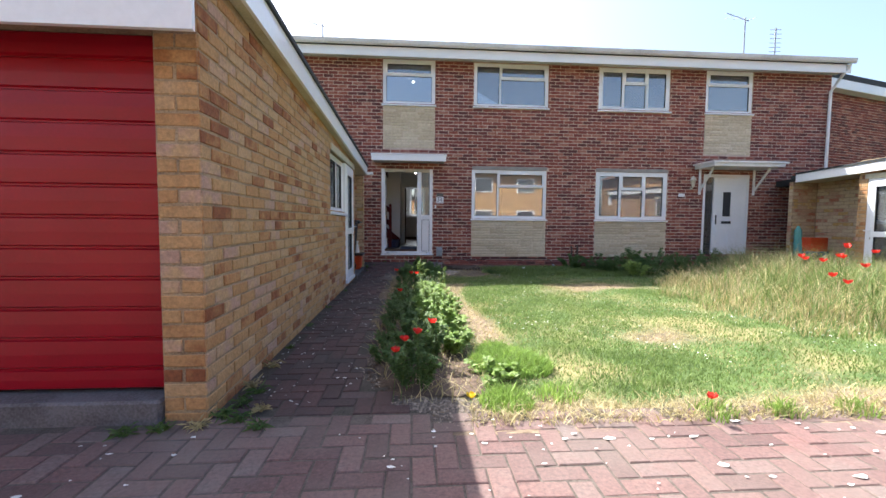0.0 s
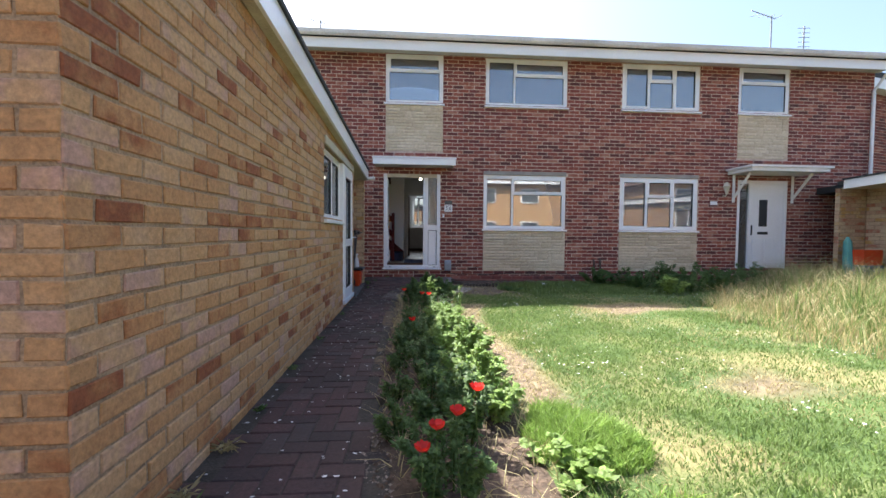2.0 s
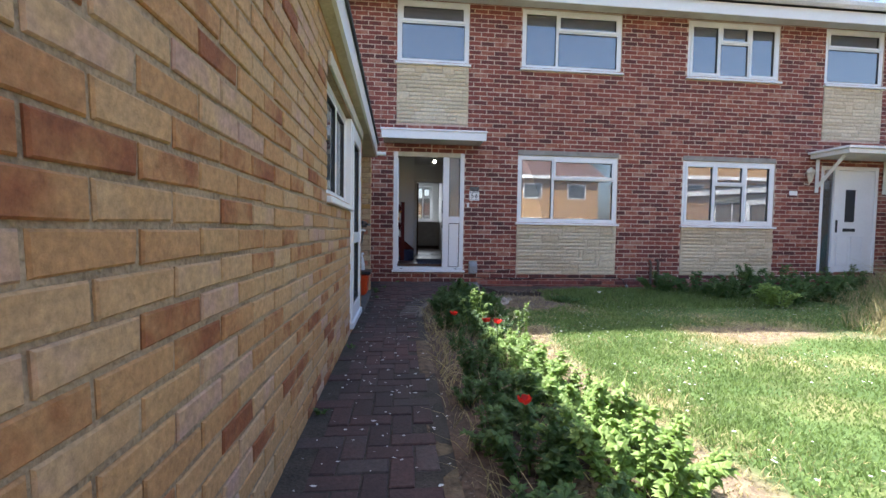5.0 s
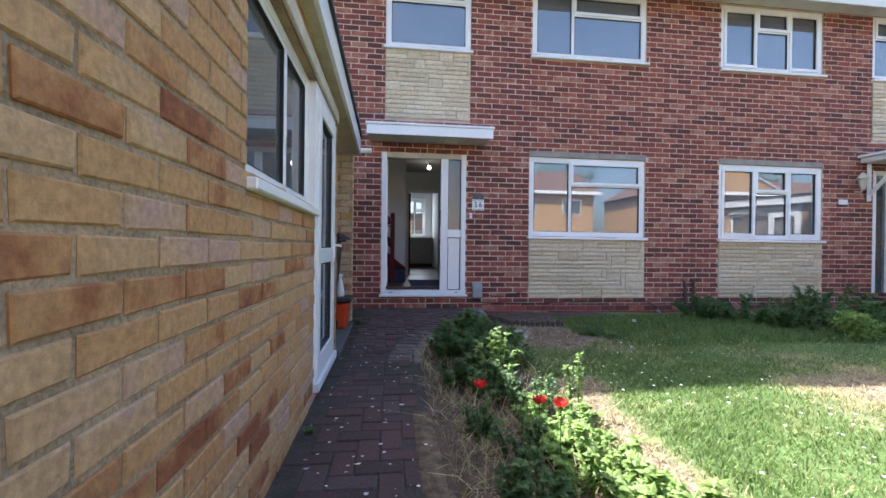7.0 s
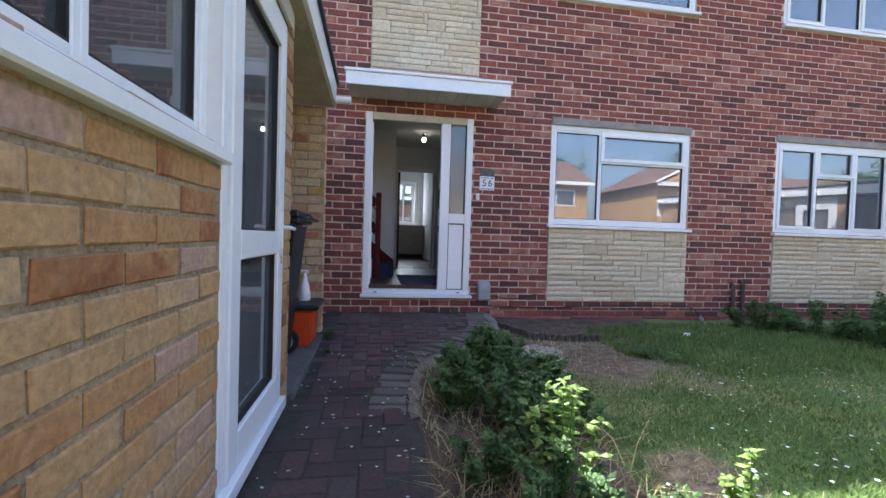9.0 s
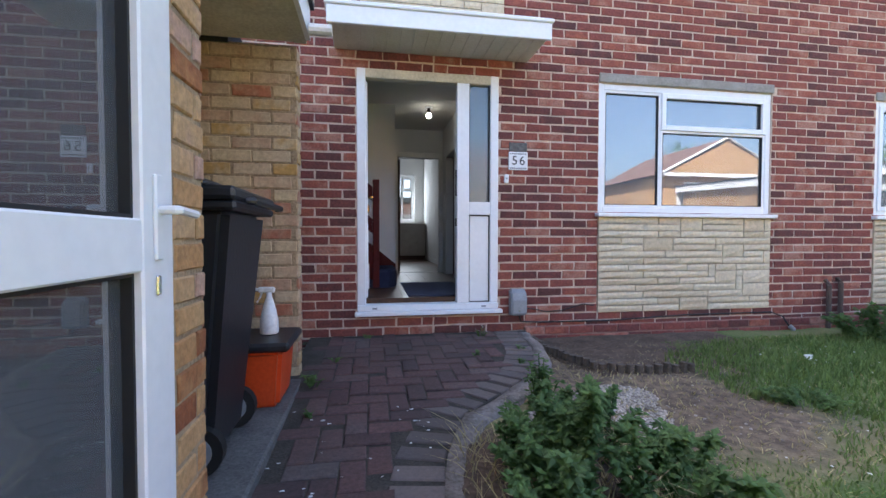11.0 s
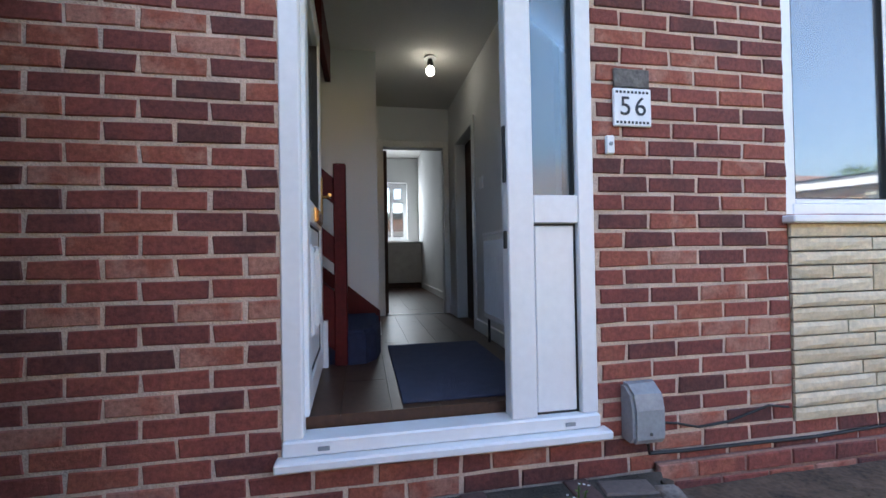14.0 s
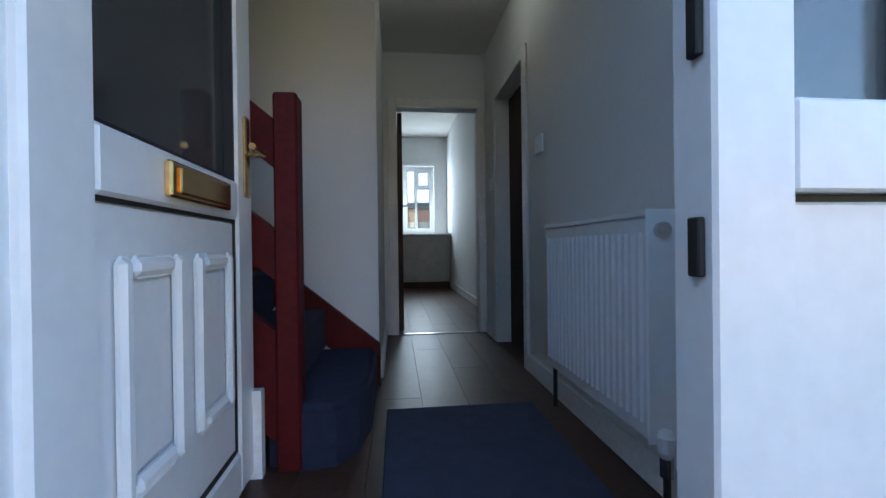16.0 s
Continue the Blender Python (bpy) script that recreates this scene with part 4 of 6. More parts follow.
pane = part("pane", LF.block(L0 + 0.122, L1 - 0.122, -0.04, -0.03, 1.192, B1 - 0.12), glass_material("patterned_glass", (0.22, 0.28, 0.26), 1.6, 0.1), leaf, "dark obscured glass")
slot = part("letter_plate", LF.block(0.283, 0.567, 0.0, 0.014, 1.103, 1.168, 0.004), BRASS, leaf, "polished brass letter plate")
part("flap", LF.block(0.305, 0.545, 0.014, 0.02, 1.111, 1.16, 0.003), BRASS, slot)
plate = part("handle_plate", LF.block(L1 - 0.075, L1 - 0.04, 0.0, 0.01, 1.15, 1.37, 0.004), BRASS, leaf, "brass handle plate")
part("lever", tube([LF.at(L1 - 0.057, 0.01, 1.27), LF.at(L1 - 0.057, 0.045, 1.27), LF.at(L1 - 0.057, 0.05, 1.27), LF.at(L1 - 0.16, 0.05, 1.268)], 0.009), BRASS, plate)
part("edge_strip", LF.block(L1, L1 + 0.003, -0.04, -0.02, 0.7, 1.7), BRASS, leaf)
for z, h in ((0.972, 0.07), (1.23, 0.22)):
    keep = solid("lock_keep", FRONT.block(0.19, 0.2, -0.03, -0.01, z, z + h, 0.002), GASKET, "black metal lock keep on the door jamb", "lock keep", group="lock keeps")

# ---- on the front wall ----
number = thing("house_number", (0.735, 9.99, 1.46), "white tile house number 56 under a small slate plaque", "house number")
part("tile", FRONT.block(0.65, 0.82, 0.0, 0.014, 1.46, 1.615, 0.004), UPVC, number)
part("slate", FRONT.block(0.655, 0.815, 0.0, 0.012, 1.62, 1.695, 0.003), material("slate", (0.16, 0.15, 0.14), 0.7, dark=(0.07, 0.065, 0.06), scale=40, bump=0.4), number, "weathered slate plaque")
INK = material("black_ink", (0.01, 0.012, 0.02), 0.5)
for z in (1.475, 1.598):
    for k in range(9):
        part("border_mark", FRONT.block(0.66 + k * 0.017, 0.67 + k * 0.017, 0.014, 0.0152, z - 0.005, z + 0.005), INK, number)
fc = bpy.data.curves.new("digits", "FONT")
fc.space_character = 1.25
fc.body, fc.size, fc.extrude, fc.align_x, fc.align_y = "56", 0.108, 0.001, "CENTER", "CENTER"
fo = bpy.data.objects.new("digits", fc)
scene.collection.objects.link(fo)
bpy.context.view_layer.update()
me = bpy.data.meshes.new_from_object(fo.evaluated_get(bpy.context.evaluated_depsgraph_get()))
bpy.data.objects.remove(fo)
me.materials.clear()
me.materials.append(INK)
digits = new("number", me)
digits.parent = number
digits.matrix_basis = Matrix.Translation(Vector((0.735, 9.984, 1.537)) - number.location) @ pose(0, 0, 0, 90, 0, 0)
bell = thing("doorbell", (0.63, 9.99, 1.345), "small white plastic doorbell push", "doorbell")
part("case", FRONT.block(0.612, 0.65, 0, 0.018, 1.345, 1.42, 0.005), UPVC, bell)
part("push", tube([FRONT.at(0.631, 0.018, 1.385), FRONT.at(0.631, 0.022, 1.385)], 0.008, 10), GREY_PLASTIC, bell)
meter = thing("meter_box", (0.735, 9.95, 0.19), "grey plastic meter box with rounded top on the brick wall", "meter box")
prof = [(0, 0.21), (0.07, 0.21), (0.085, 0.23), (0.085, 0.34), (0.07, 0.4), (0.03, 0.43), (0, 0.432)]
bm = bmesh.new()
e0, e1 = [[bm.verts.new(FRONT.at(u, w, z)) for w, z in prof] for u in (0.66, 0.8)]
for i in range(len(prof)):
    bm.faces.new((e0[i], e0[(i + 1) % len(prof)], e1[(i + 1) % len(prof)], e1[i]))
bm.faces.new(e0), bm.faces.new(e1)
bmesh.ops.recalc_face_normals(bm, faces=bm.faces[:])
bmesh.ops.bevel(bm, geom=[e for e in bm.edges if abs(e.verts[0].co.x - e.verts[1].co.x) < 1e-5 and abs(e.verts[0].co.y - 10) > 0.02], offset=0.012, segments=2, affect="EDGES")
part("case", bm, GREY_PLASTIC, meter)
part("screw", tube([FRONT.at(0.73, 0.085, 0.25), FRONT.at(0.73, 0.088, 0.25)], 0.007, 8), CHROME, meter)
solid("cable", tube([FRONT.at(0.74, 0.05, 0.2), FRONT.at(0.76, 0.03, 0.15), FRONT.at(0.95, 0.012, 0.135), FRONT.at(1.6, 0.012, 0.13), FRONT.at(2.4, 0.012, 0.16), FRONT.at(3.3, 0.012, 0.16), FRONT.at(3.42, 0.03, 0.12), FRONT.at(3.47, 0.06, 0.02)], 0.007, 6), GASKET, "thin black cable along the foot of the brick wall", "cable", group="wall cables")
solid("cable", tube([FRONT.at(0.815, 0.012, 0.26), FRONT.at(0.9, 0.012, 0.25), FRONT.at(1.0, 0.012, 0.225), FRONT.at(1.15, 0.012, 0.235), FRONT.at(1.35, 0.012, 0.285), FRONT.at(1.45, 0.012, 0.27)], 0.005, 6), GASKET, "thin looped black cable on the brick wall", "cable", group="wall cables")
solid("cable_end", tube([FRONT.at(3.47, 0.06, 0.03), FRONT.at(3.5, 0.08, -0.01)], 0.02, 8), GREY_PLASTIC, "grey plastic cable joint near the soil", "cable joint")
for x, h in ((3.94, 0.46), (4.08, 0.48)):
    solid("drain_pipe", tube([FRONT.at(x, 0.04, -0.05), FRONT.at(x, 0.04, h - 0.05), FRONT.at(x, 0.0, h)], 0.022, 8), material("rusty_pipe", (0.1, 0.07, 0.055), 0.8, bump=0.4), "short rusty overflow pipe against the wall", "pipe", group="overflow pipes")
plinth = solid("plinth_step", FRONT.block(0.8, RIGHT, 0.001, 0.022, -0.1, 0.1, 0.004), material("worn_brick_plinth", (0.3, 0.17, 0.13), 0.9, dark=(0.18, 0.1, 0.08), scale=12, bump=0.6), "projecting worn brick plinth along the wall foot", "plinth", "structure")
bricks(Face((0, 9.972, 0), (1, 0, 0), (0, -1, 0)), plinth, RED_BRICK, 0.8, RIGHT, -0.0508, 0.1005, [], lambda u, v: u < 3.4, length=0.23, anchor=1.1)
part("spout", tube([(-0.84, 8.88, 2.0), (-0.79, 8.88, 2.0), (-0.72, 8.88, 2.0)], 0.03, 10), WHITE_PAINT, g1, "white gutter outlet")

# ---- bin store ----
# a darker concrete than the lintels have
solid("bin_slab", box(GREC, -0.91, GY1 + 0.0, GEND, -0.1, 0.045, 0.01), material("dark_concrete", (0.15, 0.14, 0.13), 0.9, dark=(0.07, 0.065, 0.06), scale=7, bump=0.6, bump_scale=80), "dark concrete slab of the bin recess", "slab", "structure")
wb = thing("wheelie_bin", (-1.16, 8.18, 0.045), "black plastic wheelie bin with closed lid in the brick recess", "wheelie bin")
bm = bmesh.new()
lo = [(-1.34, 7.99), (-1.02, 7.99), (-1.02, 8.37), (-1.34, 8.37)]
hi = [(-1.43, 7.93), (-0.93, 7.93), (-0.93, 8.43), (-1.43, 8.43)]
a = [bm.verts.new((x, y, 0.075)) for x, y in lo]
c = [bm.verts.new((x, y, 0.98)) for x, y in hi]
bm.faces.new(a[::-1]), bm.faces.new(c)
for i in range(4):
    bm.faces.new((a[i], a[(i + 1) % 4], c[(i + 1) % 4], c[i]))
bmesh.ops.bevel(bm, geom=bm.edges[:], offset=0.03, segments=2, affect="EDGES")
part("body", bm, BIN_PLASTIC, wb)
part("rim", box(-1.45, -0.9, 7.91, 8.45, 0.965, 1.0, 0.01), BIN_PLASTIC, wb)
bm = box(-1.46, -0.9, 7.9, 8.46, 1.0, 1.045, 0.012)
box(-1.42, -1.0, 7.94, 8.42, 1.04, 1.075, 0.02, bm)
box(-1.32, -1.08, 8.0, 8.36, 1.07, 1.09, 0.01, bm)
part("lid", bm, BIN_PLASTIC, wb)
part("grip", tube([(-0.88, 7.97, 1.0), (-0.86, 7.97, 1.0), (-0.86, 8.39, 1.0), (-0.88, 8.39, 1.0)], 0.013), BIN_PLASTIC, wb)
for y in (7.96, 8.36):
    whl = part("wheel", tube([(-1.06, y + 0.02, 0.135), (-1.06, y + 0.06, 0.135)], 0.09, 20), GASKET, wb, "black rubber wheel")
    part("hub", tube([(-1.06, y + 0.016, 0.135), (-1.06, y + 0.02, 0.135)], 0.055, 16), GREY_PLASTIC, whl, "grey plastic hub")
part("axle", tube([(-1.06, 8.0, 0.135), (-1.06, 8.37, 0.135)], 0.012), GREY_PLASTIC, wb)
wb.location += Vector((-0.045, 0.04, 0))
cad = thing("recycling_box", (-1.09, 8.76, 0.045), "orange plastic recycling box with a black lid", "recycling box")
bm = slab([(-1.24, 8.62), (-0.96, 8.62), (-0.96, 8.92), (-1.24, 8.92)], 0.045, 0.325)
for v in bm.verts:
    if v.co.z > 0.2:
        v.co.x, v.co.y = -1.1 + (v.co.x + 1.1) * 1.15, 8.77 + (v.co.y - 8.77) * 1.12
bmesh.ops.bevel(bm, geom=bm.edges[:], offset=0.02, segments=2, affect="EDGES")
part("body", bm, ORANGE, cad)
lid = part("lid", box(-1.29, -0.9, 8.57, 8.96, 0.327, 0.372, 0.014), BIN_PLASTIC, cad, "black plastic lid")
BX, BY = -1.04, 8.8
bot = thing("spray_bottle", (BX, BY, 0.374), "translucent white spray bottle with trigger on the box lid", "spray bottle")
MILKY = material("milky_plastic", (0.78, 0.79, 0.8), 0.35)
part("bottle", lathe((BX, BY, 0.374), [(0.042, 0), (0.047, 0.008), (0.046, 0.06), (0.036, 0.12), (0.022, 0.17), (0.014, 0.195), (0.014, 0.215)]), MILKY, bot, smooth=True)
head = part("spray_head", box(BX - 0.055, BX + 0.03, BY - 0.012, BY + 0.012, 0.587, 0.617, 0.007), MILKY, bot)
part("trigger", tube([(BX - 0.035, BY, 0.59), (BX - 0.045, BY, 0.562), (BX - 0.06, BY, 0.537)], 0.006, 6), MILKY, head)
part("nozzle", tube([(BX - 0.055, BY, 0.604), (BX - 0.075, BY, 0.604)], 0.008, 8), MILKY, head)

# ---- next door ----
door2 = thing("door_2", (7.84, 10.0, 0.2), "white panelled neighbour's front door, shut", "door", kind="structure")
a2, b2, c2, d2 = DOOR2
for p, q, r, s in ((a2, a2 + 0.06, c2, d2), (b2 - 0.06, b2, c2, d2), (a2 + 0.06, b2 - 0.06, d2 - 0.07, d2), (a2 + 0.28, a2 + 0.36, c2, d2 - 0.07)):
    part("door_frame", FRONT.block(p, q, -0.07, 0.0, r, s, 0.005), UPVC, door2)
part("sidelight_pane", FRONT.block(a2 + 0.06, a2 + 0.28, -0.05, -0.04, c2, d2 - 0.07), DARK_GLASS, door2)
lf2 = part("door_leaf", FRONT.block(a2 + 0.365, b2 - 0.065, -0.06, -0.01, c2 + 0.02, d2 - 0.075, 0.004), UPVC, door2)
part("glazing", FRONT.block(7.77, 7.96, -0.01, -0.002, 1.22, 1.82, 0.01), BLACK_FELT, lf2, "dark glazed slot")
part("letter_plate", FRONT.block(7.74, 7.99, -0.01, 0.004, 1.04, 1.1, 0.004), BLACK_FELT, lf2)
for u in (7.62, 7.92):
    part("raised_moulding", FRONT.block(u, u + 0.24, -0.01, 0.0, 0.4, 0.95, 0.012), UPVC, lf2)
part("handle", FRONT.block(7.575, 7.605, -0.01, 0.02, 1.02, 1.25, 0.006), BLACK_FELT, lf2)
can2 = thing("door_canopy", (8.0, 9.7, 2.4), "pitched white door canopy on timber brackets next door", "canopy")
bm = box(6.98, 8.72, 9.3, 9.99, 2.36, 2.44, 0.004)
part("canopy_board", bm, WHITE_PAINT, can2)
part("canopy_top", slab([(6.93, 9.26), (8.77, 9.26), (8.77, 9.99), (6.93, 9.99)], 2.44, 2.48), WHITE_PAINT, can2)
for x in (7.12, 8.52):
    part("bracket", tube([(x, 9.97, 1.75), (x, 9.97, 2.355)], 0.035, 4), WHITE_PAINT, can2)
    part("bracket", tube([(x, 9.96, 1.85), (x, 9.5, 2.355)], 0.035, 4), WHITE_PAINT, can2)
lan = thing("wall_lantern", (6.88, 9.9, 1.88), "cream carriage lantern on the neighbour's wall", "lantern")
part("bracket", tube([(6.88, 9.98, 1.9), (6.88, 9.9, 1.88), (6.88, 9.87, 1.93)], 0.014), CREAM_PAINT, lan)
part("lamp_body", lathe((6.88, 9.87, 1.93), [(0.03, 0), (0.06, 0.15), (0.085, 0.16), (0.05, 0.22), (0.012, 0.26)], 6), CREAM_PAINT, lan)
solid("house_plate", FRONT.block(6.6, 6.76, 0, 0.012, 1.69, 1.77, 0.003), UPVC, "small white plate on the neighbour's wall", "plate")
pipe = thing("downpipe", (10.3, 9.9, 0), "white plastic rainwater downpipe with swan neck", "downpipe")
part("pipe", tube([(10.36, 9.93, -0.05), (10.36, 9.93, 4.3), (10.42, 9.75, 4.6), (10.45, 9.56, 4.85)], 0.035, 10), WHITE_PAINT, pipe)
for z in (1.0, 2.6, 4.0):
    part("clip", tube([(10.36, 9.93, z), (10.36, 9.93, z + 0.04)], 0.042, 10), WHITE_PAINT, pipe)
nb = Face((10.75, 10.9, 0), Vector((1, 0.28, 0)).normalized(), Vector((0.28, -1, 0)).normalized())
nxt = thing("neighbour_house", (14, 12, 0), "next red brick house of the row with white eaves", "house")
nw = part("wall", nb.block(0, 9, -4, -0.012, -0.1, 4.75), MORTAR, nxt)
bricks(nb, nw, RED_BRICK, 0, 6, 1.4, 4.75, [], lambda u, v: False)
part("fascia", nb.block(-0.3, 9, 0, 0.3, 4.7, 4.95, 0.01), UPVC, nxt)
part("roof", nb.block(-0.3, 9, -4, 0.3, 4.95, 5.1), BLACK_FELT, nxt)
cr = thing("storage_crate", (8.95, 8.75, 0), "orange plastic crate stacked in the neighbour's recess", "crate")
part("body", slab([(8.75, 8.6), (9.15, 8.6), (9.15, 8.9), (8.75, 8.9)], 0.45, 0.75), ORANGE, cr)
part("base_box", box(8.73, 9.17, 8.58, 8.92, 0.0, 0.45, 0.01), material("blue_plastic", (0.06, 0.09, 0.2), 0.5), cr)
solid("folded_parasol", tube([(8.72, 8.85, 0.0), (8.72, 8.86, 0.4), (8.73, 8.9, 0.9), (8.73, 8.9, 1.0)], [0.04, 0.09, 0.07, 0.02], 8), material("teal_cloth", (0.12, 0.34, 0.3), 0.9), "teal cloth-covered post leaning in the recess", "parasol")


def aerial(x, y, z0, z1, arms, label):
    root = thing("tv_aerial", (x, y, z0), label, "aerial", "aerials")
    part("mast", tube([(x, y, z0 - 0.5), (x, y, z1)], 0.02, 6), GREY_PLASTIC, root)
    for k in range(arms):
        z = z1 - 0.06 - 0.13 * k if arms > 4 else z1 - 0.05
        if arms > 4:
            part("element", tube([(x - 0.18, y, z), (x + 0.18, y, z + 0.02)], 0.009, 5), GREY_PLASTIC, root)
        else:
            part("element", tube([(x - 0.5 + k * 0.25, y - 0.1, z + 0.03), (x - 0.45 + k * 0.25, y + 0.25, z + 0.12)], 0.008, 5), GREY_PLASTIC, root)
    if arms <= 4:
        part("boom", tube([(x - 0.6, y, z1 + 0.12), (x + 0.12, y, z1 - 0.08)], 0.012, 5), GREY_PLASTIC, root)


aerial(-2.45, 12.5, 5.8, 6.55, 3, "thin grey television aerial above the roof")
aerial(10.1, 12.5, 5.8, 7.25, 4, "thin grey television aerial above the roof")
aerial(11.1, 12.5, 5.4, 7.0, 6, "vertical television aerial above the roof")

# ---- across the green: what the windows mirror ----
OPP = material("orange_brick", (0.46, 0.28, 0.13), 0.9, dark=(0.37, 0.21, 0.09), scale=25, bump=0.3)
TILE = material("brown_tile", (0.16, 0.09, 0.07), 0.9, scale=6, bump=0.5)


def opposite_house(x0, x1, y, h, ridge, gable):
    root = thing("opposite_house", ((x0 + x1) / 2, y, 0), "orange brick house across the green with brown tiled roof", "house", "opposite houses")
    part("wall", box(x0, x1, y - 8, y, -0.1, h), OPP, root)
    bm = bmesh.new()
    xm, ym = (x0 + x1) / 2, y - 4
    if gable:
        v = [bm.verts.new(c) for c in ((x0 - 0.4, y + 0.4, h), (x1 + 0.4, y + 0.4, h), (xm, y + 0.4, ridge), (x0 - 0.4, y - 8, h), (x1 + 0.4, y - 8, h), (xm, y - 8, ridge))]
        fs = ((0, 1, 2), (0, 2, 5, 3), (1, 4, 5, 2), (3, 5, 4), (0, 3, 4, 1))
        part("gable", slab([(x0, y), (x1, y), (x1, y + 0.05), (x0, y + 0.05)], h - 0.1, h), UPVC, root)
        tri = bmesh.new()
        t = [tri.verts.new(c) for c in ((x0, y + 0.42, h + 0.05), (x1, y + 0.42, h + 0.05), (xm, y + 0.42, ridge - 0.25))]
        tri.faces.new(t)
        part("gable_wall", tri, OPP, root)
        for a, b in (((x0 - 0.45, y + 0.44, h), (xm, y + 0.44, ridge)), ((x1 + 0.45, y + 0.44, h), (xm, y + 0.44, ridge))):
            part("bargeboard", tube([a, b], 0.08, 4), UPVC, root)
    else:
        v = [bm.verts.new(c) for c in ((x0 - 0.4, y + 0.4, h), (x1 + 0.4, y + 0.4, h), (x1 + 0.4, ym, ridge), (x0 - 0.4, ym, ridge), (x0 - 0.4, y - 8, h), (x1 + 0.4, y - 8, h))]
        fs = ((0, 1, 2, 3), (3, 2, 5, 4), (0, 3, 4), (1, 5, 2), (0, 4, 5, 1))
    for f in fs:
        bm.faces.new([v[i] for i in f])
    bmesh.ops.recalc_face_normals(bm, faces=bm.faces[:])
    part("roof", bm, TILE, root)
    part("fascia", box(x0 - 0.4, x1 + 0.4, y + 0.4, y + 0.44, h - 0.18, h + 0.05), UPVC, root)
    n = max(1, int((x1 - x0) / 3.2))
    for k in range(n):
        for z in (0.9, 3.4):
            xc = x0 + (k + 0.5) * (x1 - x0) / n
            w = part("window", box(xc - 0.7, xc + 0.7, y, y + 0.05, z, z + 1.1), UPVC, root)
            part("pane", box(xc - 0.62, xc + 0.62, y + 0.05, y + 0.06, z + 0.08, z + 1.02), DARK_GLASS, w)


opposite_house(-16, 14, -13, 5.0, 7.2, False)
opposite_house(18, 26.5, -11, 5.0, 7.4, True)
opposite_house(30, 44, -14, 5.0, 7.2, False)


# ---- ground ----
def ground_z(x, y):
    """The path rises a little to the doorstep."""
    t = min(max((y - 7.8) / 2.0, 0), 1)
    return 0.075 * t * t * (3 - 2 * t) if x < 0.85 else 0.0


EDGE = [(0.3, 2.15), (0.02, 2.35), (-0.12, 2.6), (-0.25, 3.3), (-0.28, 4.2), (-0.28, 7.6), (-0.2, 8.1), (-0.05, 8.45), (0.25, 8.7), (0.5, 8.95), (0.65, 9.3), (0.75, 9.98)]


def edge_x(y):
    for (xa, ya), (xb, yb) in zip(EDGE, EDGE[1:]):
        if ya <= y <= yb:
            return xa + (xb - xa) * (y - ya) / (yb - ya)
    return EDGE[0][0] if y < EDGE[0][1] else EDGE[-1][0]


def sheet(name, x0, x1, y0, y1, step, height, mat, label, category):
    nx, ny = int((x1 - x0) / step), int((y1 - y0) / step)
    vs = [(x0 + (x1 - x0) * i / nx, y0 + (y1 - y0) * k / ny, 0) for k in range(ny + 1) for i in range(nx + 1)]
    vs = [(x, y, height(x, y)) for x, y, _ in vs]
    fs = [(k * (nx + 1) + i, k * (nx + 1) + i + 1, (k + 1) * (nx + 1) + i + 1, (k + 1) * (nx + 1) + i) for k in range(ny) for i in range(nx)]
    me = bpy.data.meshes.new(name)
    me.from_pydata(vs, [], fs)
    me.materials.append(mat)
    me.shade_smooth()
    return tagged(new(name, me), label, category, kind="structure")


